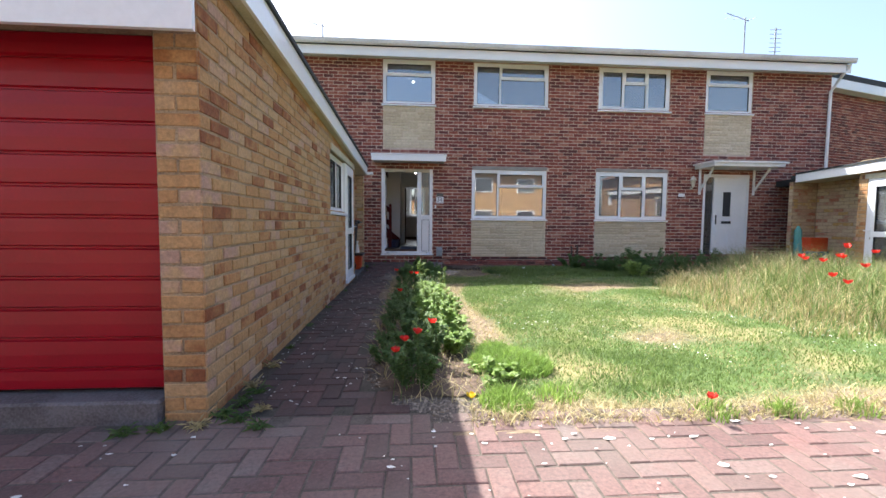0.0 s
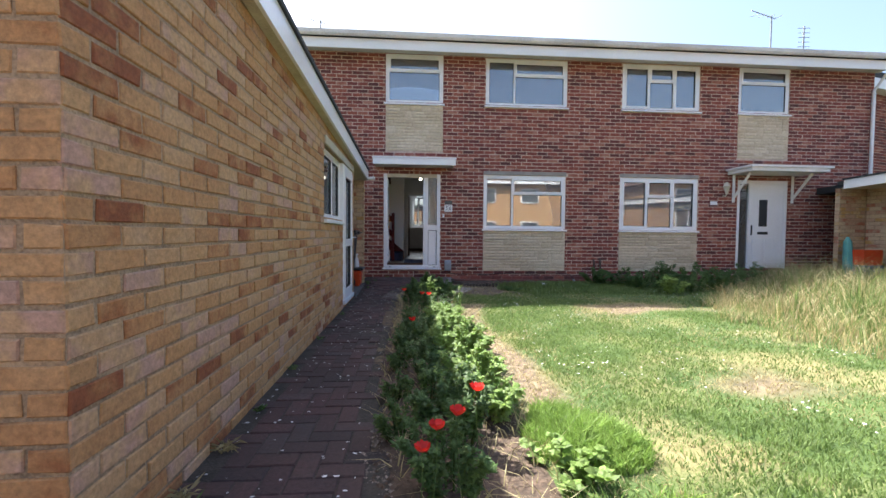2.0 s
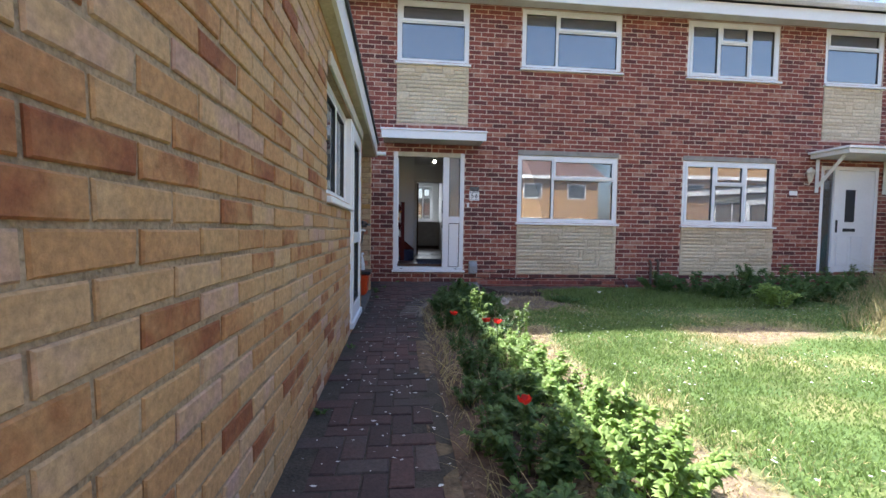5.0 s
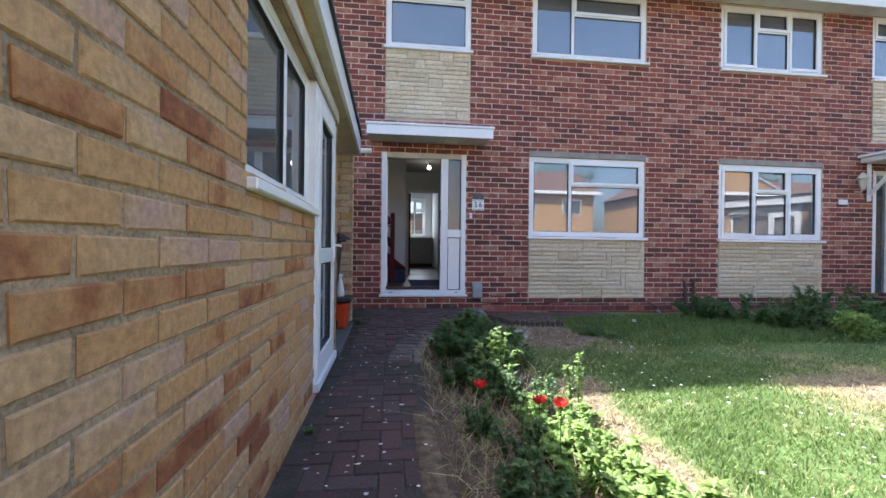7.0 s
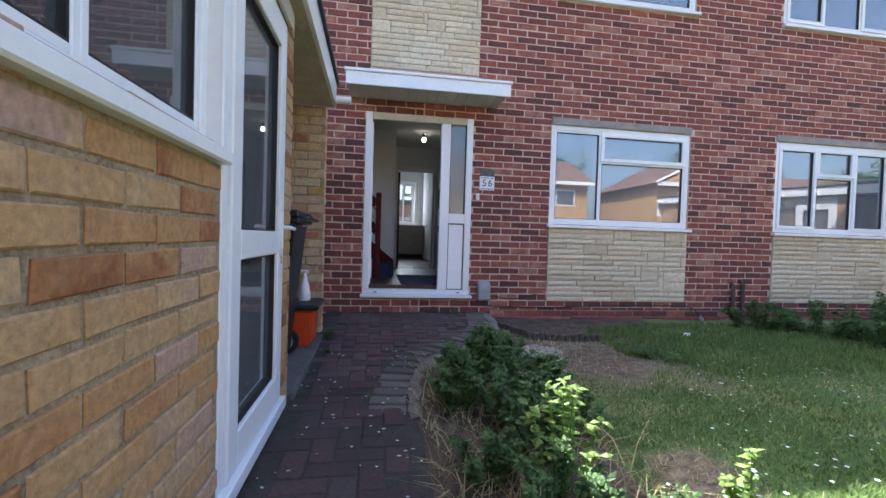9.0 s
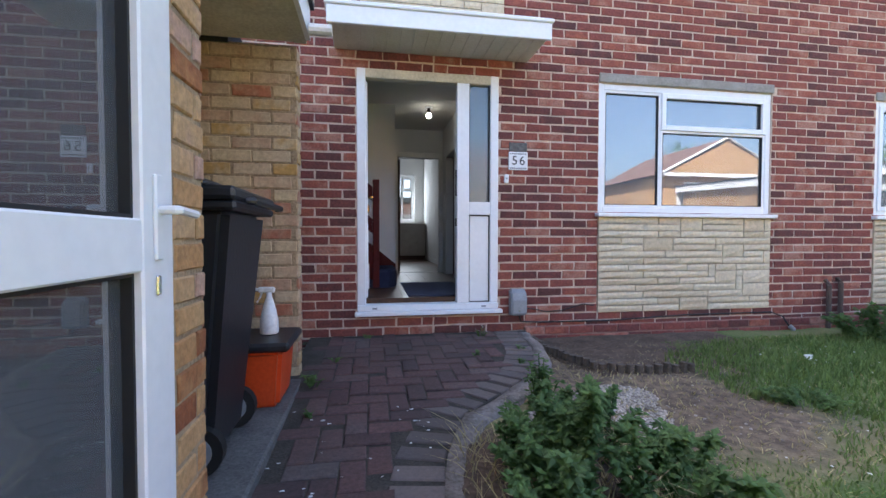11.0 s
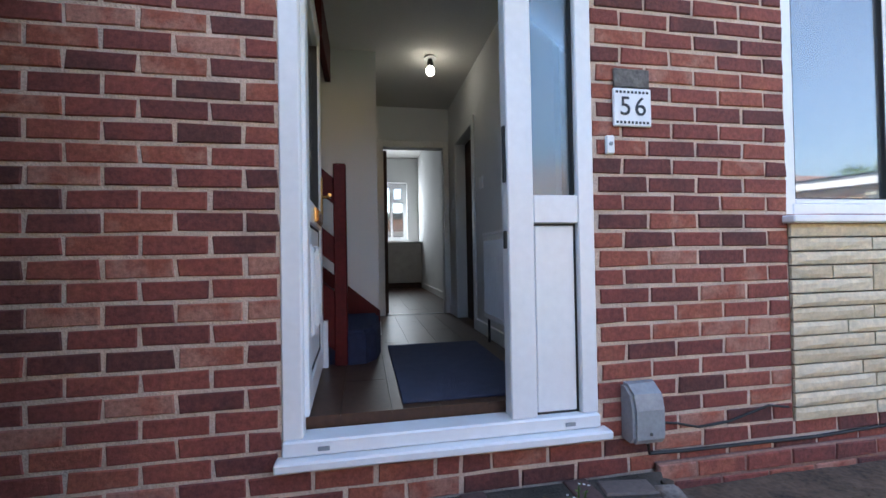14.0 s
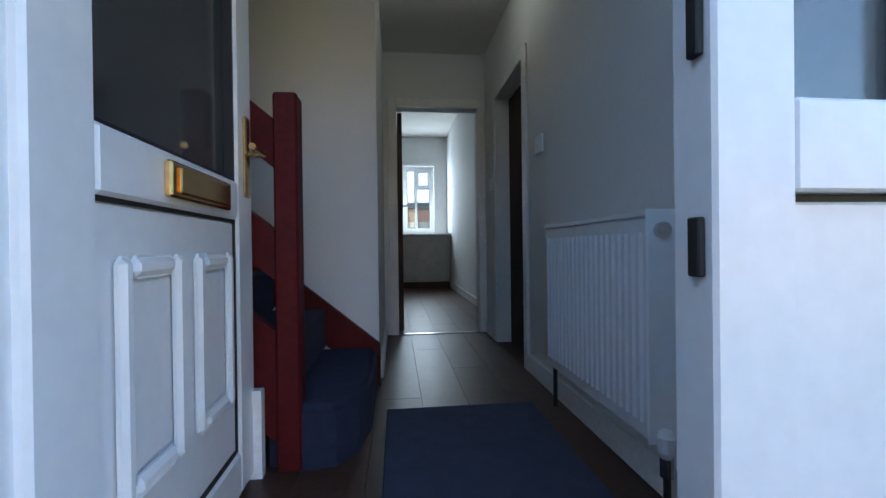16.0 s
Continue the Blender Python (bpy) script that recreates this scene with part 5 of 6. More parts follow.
def lawn_material():
    m = material("patchy_turf", (0.1, 0.15, 0.035), 0.95, dark=(0.05, 0.09, 0.018), scale=2.2, bump=0.9, bump_scale=70)
    nt, b = m.node_tree, m.node_tree.nodes["Principled BSDF"]
    was = b.inputs["Base Color"].links[0].from_socket
    geo, no, mr, mx = (nt.nodes.new(k) for k in ("ShaderNodeNewGeometry", "ShaderNodeTexNoise", "ShaderNodeMapRange", "ShaderNodeMixRGB"))
    no.inputs["Scale"].default_value, no.inputs["Detail"].default_value = 1.1, 8
    mr.inputs["From Min"].default_value, mr.inputs["From Max"].default_value = 0.5, 0.7
    nt.links.new(geo.outputs["Position"], no.inputs["Vector"])
    nt.links.new(no.outputs[0], mr.inputs["Value"])
    nt.links.new(mr.outputs[0], mx.inputs[0])
    nt.links.new(was, mx.inputs[1])
    mx.inputs[2].default_value = (0.3, 0.24, 0.11, 1)
    at, m2, worn = nt.nodes.new("ShaderNodeAttribute"), nt.nodes.new("ShaderNodeMixRGB"), nt.nodes.new("ShaderNodeTexNoise")
    at.attribute_name = "worn"
    worn.inputs["Scale"].default_value, worn.inputs["Detail"].default_value = 18, 8
    nt.links.new(geo.outputs["Position"], worn.inputs["Vector"])
    tan = nt.nodes.new("ShaderNodeValToRGB")
    tan.color_ramp.elements[0].position, tan.color_ramp.elements[1].position = 0.35, 0.65
    tan.color_ramp.elements[0].color, tan.color_ramp.elements[1].color = (0.11, 0.077, 0.05, 1), (0.28, 0.205, 0.13, 1)
    nt.links.new(worn.outputs[0], tan.inputs[0])
    nt.links.new(at.outputs["Fac"], m2.inputs[0])
    nt.links.new(mx.outputs[0], m2.inputs[1])
    nt.links.new(tan.outputs[0], m2.inputs[2])
    # a darker soil colour where the earth mask is set
    earth, m3, dark_soil = nt.nodes.new("ShaderNodeAttribute"), nt.nodes.new("ShaderNodeMixRGB"), nt.nodes.new("ShaderNodeValToRGB")
    earth.attribute_name = "earth"
    dark_soil.color_ramp.elements[0].position, dark_soil.color_ramp.elements[1].position = 0.35, 0.65
    dark_soil.color_ramp.elements[0].color, dark_soil.color_ramp.elements[1].color = (0.07, 0.05, 0.034, 1), (0.19, 0.135, 0.085, 1)
    nt.links.new(worn.outputs[0], dark_soil.inputs[0])
    nt.links.new(earth.outputs["Fac"], m3.inputs[0])
    nt.links.new(m2.outputs[0], m3.inputs[1])
    nt.links.new(dark_soil.outputs[0], m3.inputs[2])
    nt.links.new(m3.outputs[0], b.inputs["Base Color"])
    return m


def bare(x, y):
    """How bare the lawn is: the worn strip by the bed, spots, the soil below the wall."""
    v = noise.noise((x * 0.9, y * 0.9, 5)) * 0.55 + noise.noise((x * 2.6, y * 2.6, 9)) * 0.45
    strip = math.exp(-((x - 0.72 - 0.08 * math.sin(y * 2)) / 0.13) ** 2) * (1.2 if 3.2 < y < 7 else 0.3)
    spot = math.exp(-(((x - 3.1) / 0.8) ** 2 + ((y - 6.6) / 0.3) ** 2)) * 1.3
    spot += math.exp(-(((x - 2.2) / 0.5) ** 2 + ((y - 3.6) / 0.3) ** 2)) * 0.6
    wall = 1.0 * min(max((y - 8.5) / 0.5, 0), 1) * (1 if x < 1.9 else 0.1)
    near_house = 1.0 * math.exp(-(((x - 1.2) / 0.6) ** 2 + ((y - 8.35) / 0.6) ** 2))
    front = 1.1 * min(max((2.5 - y) / 0.3, 0), 1)
    return v + strip + spot + wall + near_house + front


def lawn_z(x, y):
    return -0.02 + 0.025 * noise.noise((x * 1.3, y * 1.3, 0)) + 0.008 * noise.noise((x * 7, y * 7, 3)) + 0.01 - (0.2 if x < edge_x(y) - 0.09 else 0)


solid("ground", box(-400, 400, -400, 400, -0.7, -0.16), material("far_grass", (0.1, 0.13, 0.045), 0.95, scale=0.3), "grassy ground reaching the horizon", "ground", "structure")
sheet("lawn", -0.5, 9.4, 1.95, 9.97, 0.07, lawn_z, lawn_material(), "patchy green lawn with dry straw-coloured spots", "lawn")
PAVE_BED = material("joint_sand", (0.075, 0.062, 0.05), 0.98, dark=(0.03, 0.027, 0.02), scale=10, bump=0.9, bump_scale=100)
lawn = bpy.data.objects["lawn"]
worn = lawn.data.attributes.new("worn", "FLOAT", "POINT")
earth = lawn.data.attributes.new("earth", "FLOAT", "POINT")
for i, v in enumerate(lawn.data.vertices):
    x, y = v.co.x, v.co.y
    soil = 1.3 if x < 0.36 and y < 8.4 else 1.5 * math.exp(-(((x - 1.25) / 0.75) ** 2 + ((y - 8.4) / 0.7) ** 2)) + (0.9 if y > 8.9 and x < 2.2 else 0)
    earth.data[i].value = min(max(soil - 0.3 + 0.5 * noise.noise((x * 3, y * 3, 12)), 0), 1)
    worn.data[i].value = min(max(bare(v.co.x, v.co.y) * 1.5 - 0.45, 0), 1)
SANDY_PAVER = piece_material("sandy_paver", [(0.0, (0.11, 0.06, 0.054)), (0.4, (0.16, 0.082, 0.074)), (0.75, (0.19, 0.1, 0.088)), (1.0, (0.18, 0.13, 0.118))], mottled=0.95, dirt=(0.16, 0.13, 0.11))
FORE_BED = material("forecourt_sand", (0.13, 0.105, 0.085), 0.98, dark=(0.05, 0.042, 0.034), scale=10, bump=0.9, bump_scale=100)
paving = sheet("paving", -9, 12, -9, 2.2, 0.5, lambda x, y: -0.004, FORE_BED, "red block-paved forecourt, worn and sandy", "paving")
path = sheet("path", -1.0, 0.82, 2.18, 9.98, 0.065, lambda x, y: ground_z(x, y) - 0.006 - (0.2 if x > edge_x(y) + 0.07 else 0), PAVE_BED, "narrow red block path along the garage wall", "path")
solid("forecourt_far", box(-9, 40, -9.5, 2.0, -0.15, -0.02), SANDY_PAVER, "red block paving further along the forecourt", "paving", "structure")

GREY_PAVER = piece_material("grey_paver", [(0.0, (0.1, 0.08, 0.075)), (0.5, (0.14, 0.115, 0.105)), (1.0, (0.19, 0.15, 0.135))], mottled=0.5, dirt=(0.09, 0.075, 0.065))
rngp = random.Random(11)
BW, BL = 0.1025, 0.205
shape_cache = {}


def paver(x, y, lengthwise, parent, mat, turn=0.0, store=None):
    z = ground_z(x, y) + rngp.uniform(-0.003, 0.003)
    vs, fs = brick_shape(BL - 0.006, BW - 0.006, 0.005, 0.03)
    ang = turn + (0 if lengthwise else math.pi / 2) + rngp.uniform(-0.02, 0.02)
    if store is None:
        if mat.name not in shape_cache:
            me = bpy.data.meshes.new("paver")
            me.from_pydata([(a, -c, b) for a, b, c in vs], [], [f for f in fs])
            me.materials.append(mat)
            shape_cache[mat.name] = me
        ob = new("paver", shape_cache[mat.name])
        ob.parent = parent
        ob.matrix_basis = Matrix.Translation(Vector((x, y, z)) - place(parent)) @ Matrix.Rotation(ang, 4, "Z") @ pose(0, 0, 0, rngp.uniform(-0.5, 0.5), rngp.uniform(-0.5, 0.5), 0)
    else:
        n = len(store[0])
        c, s = math.cos(ang), math.sin(ang)
        o = place(parent)
        store[0].extend((x + a * c - (-d) * s - o.x, y + a * s + (-d) * c - o.y, z + b - o.z) for a, b, d in vs)
        store[1].extend(tuple(i + n for i in f) for f in fs)


def paver_field(x0, x1, y0, y1, inside, parent, single, mat=PAVER):
    """Right-angled herringbone on a grid of half pavers."""
    store = ([], [])
    for i in range(int((x1 - x0) / BW) + 1):
        for k in range(int((y1 - y0) / BW) + 1):
            if (i - k) % 4 == 0:
                x, y, along = x0 + (i + 1) * BW, y0 + (k + 0.5) * BW, True
            elif (i - k) % 4 == 3:
                x, y, along = x0 + (i + 0.5) * BW, y0 + (k + 1) * BW, False
            else:
                continue
            if inside(x, y):
                paver(x, y, along, parent, mat, 0, None if single(x, y) else store)
    if store[0]:
        me = bpy.data.meshes.new("pavers")
        me.from_pydata(*[store[0], [], store[1]])
        me.materials.append(mat)
        ob = new("pavers", me)
        ob.parent = parent
        tagged(ob, kind="stuff")


# the path's paver in a lighter tone, laid from y = 7.9 to the door
DOORSTEP_PAVER = piece_material("lighter_paver", [(0.0, (0.075, 0.044, 0.042)), (0.4, (0.125, 0.064, 0.058)), (0.75, (0.155, 0.08, 0.07)), (1.0, (0.14, 0.105, 0.097))], mottled=0.95, dirt=(0.06, 0.05, 0.043))
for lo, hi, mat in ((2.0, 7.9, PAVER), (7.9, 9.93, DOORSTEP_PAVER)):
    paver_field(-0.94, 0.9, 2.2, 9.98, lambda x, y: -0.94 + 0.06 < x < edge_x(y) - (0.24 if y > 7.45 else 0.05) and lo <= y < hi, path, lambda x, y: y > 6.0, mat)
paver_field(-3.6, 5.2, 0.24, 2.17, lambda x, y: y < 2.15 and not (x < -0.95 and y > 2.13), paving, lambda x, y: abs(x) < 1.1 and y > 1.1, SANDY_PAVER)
samples = []
for (xa, ya), (xb, yb) in zip(EDGE[3:], EDGE[4:]):
    n = max(1, int(math.hypot(xb - xa, yb - ya) / 0.02))
    samples += [(xa + (xb - xa) * i / n, ya + (yb - ya) * i / n, math.atan2(yb - ya, xb - xa)) for i in range(n)]
for i in range(0, len(samples), 6):
    x, y, a = samples[i]
    if y < 7.5:
        continue
    a = sum(samples[min(max(i + d, 0), len(samples) - 1)][2] for d in (-8, -4, 0, 4, 8)) / 5
    nx, ny = -math.sin(a), math.cos(a)
    paver(x + nx * 0.125, y + ny * 0.125, True, path, GREY_PAVER, a + math.pi / 2)
kerb = bmesh.new()
ring0 = None
for i in range(0, len(samples), 6):
    x, y, a = samples[i]
    if y < 7.35:
        continue
    nx, ny = -math.sin(a), math.cos(a)
    z = ground_z(min(x, 0.7), y)
    row = [kerb.verts.new((x + nx * w + rngp.uniform(-0.014, 0.014), y + ny * w + rngp.uniform(-0.01, 0.01), z + h + rngp.uniform(-0.006, 0.004))) for w, h in ((-0.09, -0.12), (-0.075, -0.015), (-0.04, 0.004), (0.02, 0.002), (0.025, -0.1))]
    if ring0:
        for p in range(4):
            kerb.faces.new((ring0[p], ring0[p + 1], row[p + 1], row[p]))
    ring0 = row
bmesh.ops.recalc_face_normals(kerb, faces=kerb.faces[:])
solid("kerb", kerb, material("dirty_concrete", (0.27, 0.235, 0.21), 0.95, dark=(0.12, 0.1, 0.085), scale=11, bump=0.9, bump_scale=60), "rough concrete haunching along the path edge", "kerb", "structure", smooth=True)


# ---- plants ----
def foliage(name, colour, dark, thin=0.35):
    m = material(name, colour, 0.6, dark=dark, scale=6, bump_scale=30, spread=0.3)
    b = m.node_tree.nodes["Principled BSDF"]
    b.inputs["Subsurface Weight"].default_value = 0.0
    nt = m.node_tree
    tr, mx = nt.nodes.new("ShaderNodeBsdfTranslucent"), nt.nodes.new("ShaderNodeMixShader")
    mx.inputs[0].default_value = thin
    nt.links.new(b.inputs["Base Color"].links[0].from_socket, tr.inputs[0])
    nt.links.new(b.outputs[0], mx.inputs[1])
    nt.links.new(tr.outputs[0], mx.inputs[2])
    nt.links.new(mx.outputs[0], nt.nodes["Material Output"].inputs[0])
    return m


GRASS = foliage("grass_blades", (0.215, 0.29, 0.09), (0.125, 0.19, 0.048), 0.5)
STRAW = foliage("dry_grass", (0.5, 0.42, 0.22), (0.34, 0.29, 0.13))
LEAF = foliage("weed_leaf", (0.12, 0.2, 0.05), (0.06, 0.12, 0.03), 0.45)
# lime leaf; also the sunlit tone of the bed's weeds
LIME = foliage("lime_sunlit_leaf", (0.3, 0.42, 0.1), (0.19, 0.29, 0.06), 0.45)
POPPY = foliage("poppy_petal", (0.7, 0.035, 0.02), (0.55, 0.015, 0.01), 0.3)
WHITE_PETAL = foliage("white_petal", (0.8, 0.8, 0.76), (0.7, 0.7, 0.66), 0.2)
YELLOW = foliage("yellow_petal", (0.75, 0.55, 0.02), (0.65, 0.45, 0.01), 0.2)


def blades(name, points, height, width, lean, mat, label, category, seed):
    """Grass as one object of bent blades; points: x, y, share of the height."""
    r = np.random.default_rng(seed)
    p = np.array(points)
    n = len(p)
    base = np.stack([p[:, 0], p[:, 1], [lawn_z(x, y) - 0.004 for x, y in p[:, :2]]], 1)
    h = height * p[:, 2] * r.uniform(0.6, 1.3, n)
    a, b = r.uniform(0, 2 * np.pi, n), r.uniform(0, 2 * np.pi, n)
    side = np.stack([np.cos(a), np.sin(a), np.zeros(n)], 1) * (width * r.uniform(0.6, 1.3, n))[:, None]
    bend = np.stack([np.cos(b), np.sin(b), np.zeros(n)], 1) * (h * lean * r.uniform(0.2, 1.2, n))[:, None]
    up = np.stack([np.zeros(n), np.zeros(n), h], 1)
    vs = np.stack([base - side, base + side, base + side * 0.7 + up * 0.55 + bend * 0.3, base - side * 0.7 + up * 0.55 + bend * 0.3, base + up * 0.95 + bend], 1).reshape(-1, 3)
    k = np.arange(n) * 5
    quads = np.stack([k, k + 1, k + 2, k + 3], 1).tolist()
    tris = np.stack([k + 3, k + 2, k + 4], 1).tolist()
    me = bpy.data.meshes.new(name)
    me.from_pydata(vs.tolist(), [], quads + tris)
    me.materials.append(mat)
    return tagged(new(name, me), label, category, kind="stuff")


rg = random.Random(5)
lush, dry, long_green, hay, tufts = [], [], [], [], []
for _ in range(420000):
    x, y = rg.uniform(0.35, 8.4), rg.uniform(2.1, 9.7)
    dist = math.hypot(x, y - 2)
    if rg.random() > max(0.22, 1.15 - x * 0.2):
        continue
    if x < 0.55 and y < 8:
        continue
    b = bare(x, y)
    tall = 1.0 + 0.5 * noise.noise((x * 1.5, y * 1.5, 20))
    if rg.random() > 0.3 + b * 1.1:
        lush.append((x, y, tall))
    elif rg.random() < (0.4 if y < 7.4 or x > 2.4 else 0.12):
        dry.append((x, y, 0.7 * tall))
blades("grass", lush, 0.033, 0.0036, 0.9, GRASS, "short uneven green lawn grass", "grass", 1)
blades("grass", dry, 0.035, 0.0035, 1.6, STRAW, "dry straw-coloured grass in the worn spots", "grass", 2)
for _ in range(30000):
    x, y = rg.uniform(3.3, 8.6), rg.uniform(2.4, 9.2)
    line = (3.75 if y < 6.0 else 3.75 + (y - 6.0) * 0.8) + 0.45 * noise.noise((x, y * 1.4, 2))
    if x < line or y < 3.5 + 0.3 * noise.noise((x * 2, y, 3)):
        continue
    rise = min(0.95, 0.2 + (x - line) * 0.55) * min(1.0, 0.35 + (y - 3.3) * 0.6) * (0.72 + 0.75 * noise.noise((x * 1.9, y * 1.9, 8)))
    (hay if rg.random() < (0.68 if x < 4.9 or y > 6 else 0.25) + 0.3 * noise.noise((x, y, 31)) else long_green).append((x, y, max(rise, 0.2)))
for cx, cy, rad, n in ((0.8, 2.95, 0.3, 3600), (0.62, 2.3, 0.16, 500), (1.7, 2.1, 0.12, 110), (2.5, 2.08, 0.1, 70), (0.95, 2.4, 0.14, 150), (0.75, 3.2, 0.16, 900), (2.1, 2.1, 0.1, 120)):
    for _ in range(n):
        a, d = rg.uniform(0, 6.28), rad * math.sqrt(rg.random())
        tufts.append((cx + d * math.cos(a), cy + d * math.sin(a), 1.15 - 0.6 * d / rad))
for _ in range(9500):
    x, y = rg.uniform(1.5, 4.6), rg.uniform(7.9, 9.6)
    if x > 1.85 + 0.5 * noise.noise((x, y * 2, 6)) + max(0, y - 9.3):
        long_green.append((x, y, 0.11 + 0.06 * noise.noise((x * 2, y * 2, 7))))
blades("long_grass", long_green, 0.62, 0.0055, 0.55, GRASS, "long green meadow grass at the lawn's edge", "grass", 3)
blades("grass_tufts", tufts, 0.115, 0.0042, 0.8, foliage("bright_grass", (0.28, 0.4, 0.09), (0.18, 0.29, 0.055), 0.55), "bright green grass tufts along the lawn edge", "grass", 9)
blades("long_grass", hay, 0.62, 0.004, 1.1, STRAW, "long dry seeding grass", "grass", 4)


def leaf_quad(verts, faces, at, direction, size, width, droop):
    d = direction.normalized()
    s = d.cross(Vector((0, 0, 1)))
    s = s.normalized() if s.length > 0.01 else Vector((1, 0, 0))
    n = len(verts)
    mid = at + d * size * 0.5
    tip = at + d * size + Vector((0, 0, -droop * size))
    lift = Vector((0, 0, 0.1 * size))
    verts += [tuple(at), tuple(mid + s * width * size - lift), tuple(tip), tuple(mid - s * width * size - lift), tuple(mid + lift * 0.5)]
    faces += [(n, n + 1, n + 4), (n + 1, n + 2, n + 4), (n + 2, n + 3, n + 4), (n + 3, n, n + 4)]


def weed(at, radius, height, count, size, mat, label, seed, width=0.28, stems=9, flowers=0, flower_mat=None):
    """A loose clump: stems that spread from one root, leaves along them."""
    r = random.Random(seed)
    root = thing("weed_plant", at, label, "plant", "garden weeds")
    base = Vector(at)
    sv, lv, lf, fv, ff, tips = bmesh.new(), [], [], [], [], []
    for k in range(stems):
        a, sp = r.uniform(0, 6.28), math.sqrt(r.random())
        top = Vector((math.cos(a) * radius * sp, math.sin(a) * radius * sp, height * r.uniform(0.65, 1.1) * (1 - 0.35 * sp * sp)))
        tips.append(top)
        foot = Vector((math.cos(a) * radius * sp * 0.45, math.sin(a) * radius * sp * 0.45, 0))
        pts = [foot + (top - foot) * t + Vector((0, 0, 0.12 * height * math.sin(t * 3.1))) for t in (0, 0.35, 0.7, 1)]
        tube([base + p for p in pts], [0.005, 0.004, 0.003, 0.002], 4, sv, False)
        for _ in range(count // stems):
            t = r.uniform(0.12, 1.05)
            i = min(int(t * 3), 2)
            p = pts[i] + (pts[i + 1] - pts[i]) * (t * 3 - i)
            b = r.uniform(0, 6.28)
            leaf_quad(lv, lf, p, Vector((math.cos(b), math.sin(b), r.uniform(-0.1, 0.8))), size * r.uniform(0.5, 1.3), width, r.uniform(0, 0.5))
    for _ in range(flowers):
        a, p = r.uniform(0, 6.28), r.choice(tips) * r.uniform(0.75, 1.02) + Vector((r.uniform(-0.02, 0.02), r.uniform(-0.02, 0.02), r.uniform(0, 0.02)))
        for q in range(4):
            leaf_quad(fv, ff, p, Vector((math.cos(q * 1.57 + a), math.sin(q * 1.57 + a), 0.3)), 0.0065, 0.5, 0)
    tagged(part("stems", sv, mat, root), kind="stuff")
    for nm, vs, fs, mt in (("foliage", lv, lf, mat), ("blossom", fv, ff, flower_mat)):
        if vs:
            me = bpy.data.meshes.new(nm)
            me.from_pydata(vs, [], fs)
            me.materials.append(mt)
            ob = new(nm, me)
            ob.parent = root
    return root


SHRUBS = [(4.2, 9.1, 0.5, 0.42), (4.8, 8.9, 0.55, 0.52), (5.4, 8.9, 0.5, 0.55), (6.1, 8.9, 0.5, 0.5), (4.5, 8.0, 0.26, 0.42), (6.9, 9.2, 0.4, 0.5), (3.75, 9.4, 0.35, 0.34), (4.3, 8.6, 0.4, 0.4), (5.0, 8.3, 0.4, 0.44), (5.6, 8.3, 0.4, 0.46)]
GREEN_WEED = "leafy green weed clump in the flower bed"
BED = [(0.13, 2.6, 0.24, 0.36, 900, 0.05), (0.2, 3.0, 0.24, 0.36, 800, 0.055), (0.05, 3.3, 0.2, 0.3, 600, 0.05), (0.3, 3.45, 0.26, 0.36, 900, 0.06), (0.08, 3.8, 0.22, 0.3, 600, 0.06),
       (0.3, 4.1, 0.28, 0.36, 900, 0.06), (0.02, 4.35, 0.2, 0.3, 600, 0.06), (0.32, 4.6, 0.28, 0.34, 900, 0.065), (0.04, 4.85, 0.2, 0.3, 700, 0.06), (0.28, 5.1, 0.26, 0.3, 800, 0.06),
       (0.0, 5.4, 0.16, 0.24, 400, 0.05), (0.28, 5.55, 0.2, 0.24, 500, 0.05), (0.15, 7.75, 0.26, 0.36, 1100, 0.06), (0.42, 7.6, 0.28, 0.3, 900, 0.06), (0.2, 7.3, 0.24, 0.32, 800, 0.06), (0.5, 7.2, 0.22, 0.2, 500, 0.05), (0.05, 7.95, 0.16, 0.26, 500, 0.05),
       (0.1, 5.85, 0.16, 0.2, 350, 0.045), (-0.04, 6.1, 0.12, 0.18, 250, 0.04), (0.3, 6.1, 0.18, 0.2, 350, 0.045), (0.12, 6.6, 0.18, 0.24, 400, 0.05), (0.25, 7.0, 0.2, 0.28, 500, 0.05), (0.45, 5.0, 0.18, 0.22, 450, 0.055), (0.48, 4.3, 0.18, 0.24, 450, 0.055), (-0.12, 5.1, 0.1, 0.14, 200, 0.04),
       (-0.08, 3.0, 0.13, 0.2, 350, 0.045), (-0.12, 3.55, 0.12, 0.16, 300, 0.04), (-0.12, 4.05, 0.12, 0.18, 300, 0.045), (-0.1, 4.6, 0.13, 0.18, 300, 0.045), (0.5, 6.1, 0.14, 0.14, 300, 0.055), (0.42, 3.25, 0.18, 0.22, 500, 0.07), (0.44, 3.75, 0.17, 0.2, 450, 0.075), (0.46, 4.65, 0.16, 0.2, 450, 0.075), (0.42, 5.4, 0.17, 0.17, 450, 0.07), (0.3, 5.85, 0.15, 0.16, 350, 0.06), (0.3, 6.4, 0.16, 0.2, 350, 0.05), (-0.05, 6.85, 0.16, 0.22, 450, 0.05), (0.0, 7.5, 0.2, 0.3, 700, 0.06),
       (0.3, 8.05, 0.24, 0.3, 800, 0.06), (0.58, 7.8, 0.2, 0.2, 600, 0.06), (0.5, 8.2, 0.16, 0.22, 450, 0.055), (1.75, 8.35, 0.2, 0.09, 250, 0.05), (0.36, 8.55, 0.1, 0.26, 200, 0.05)]
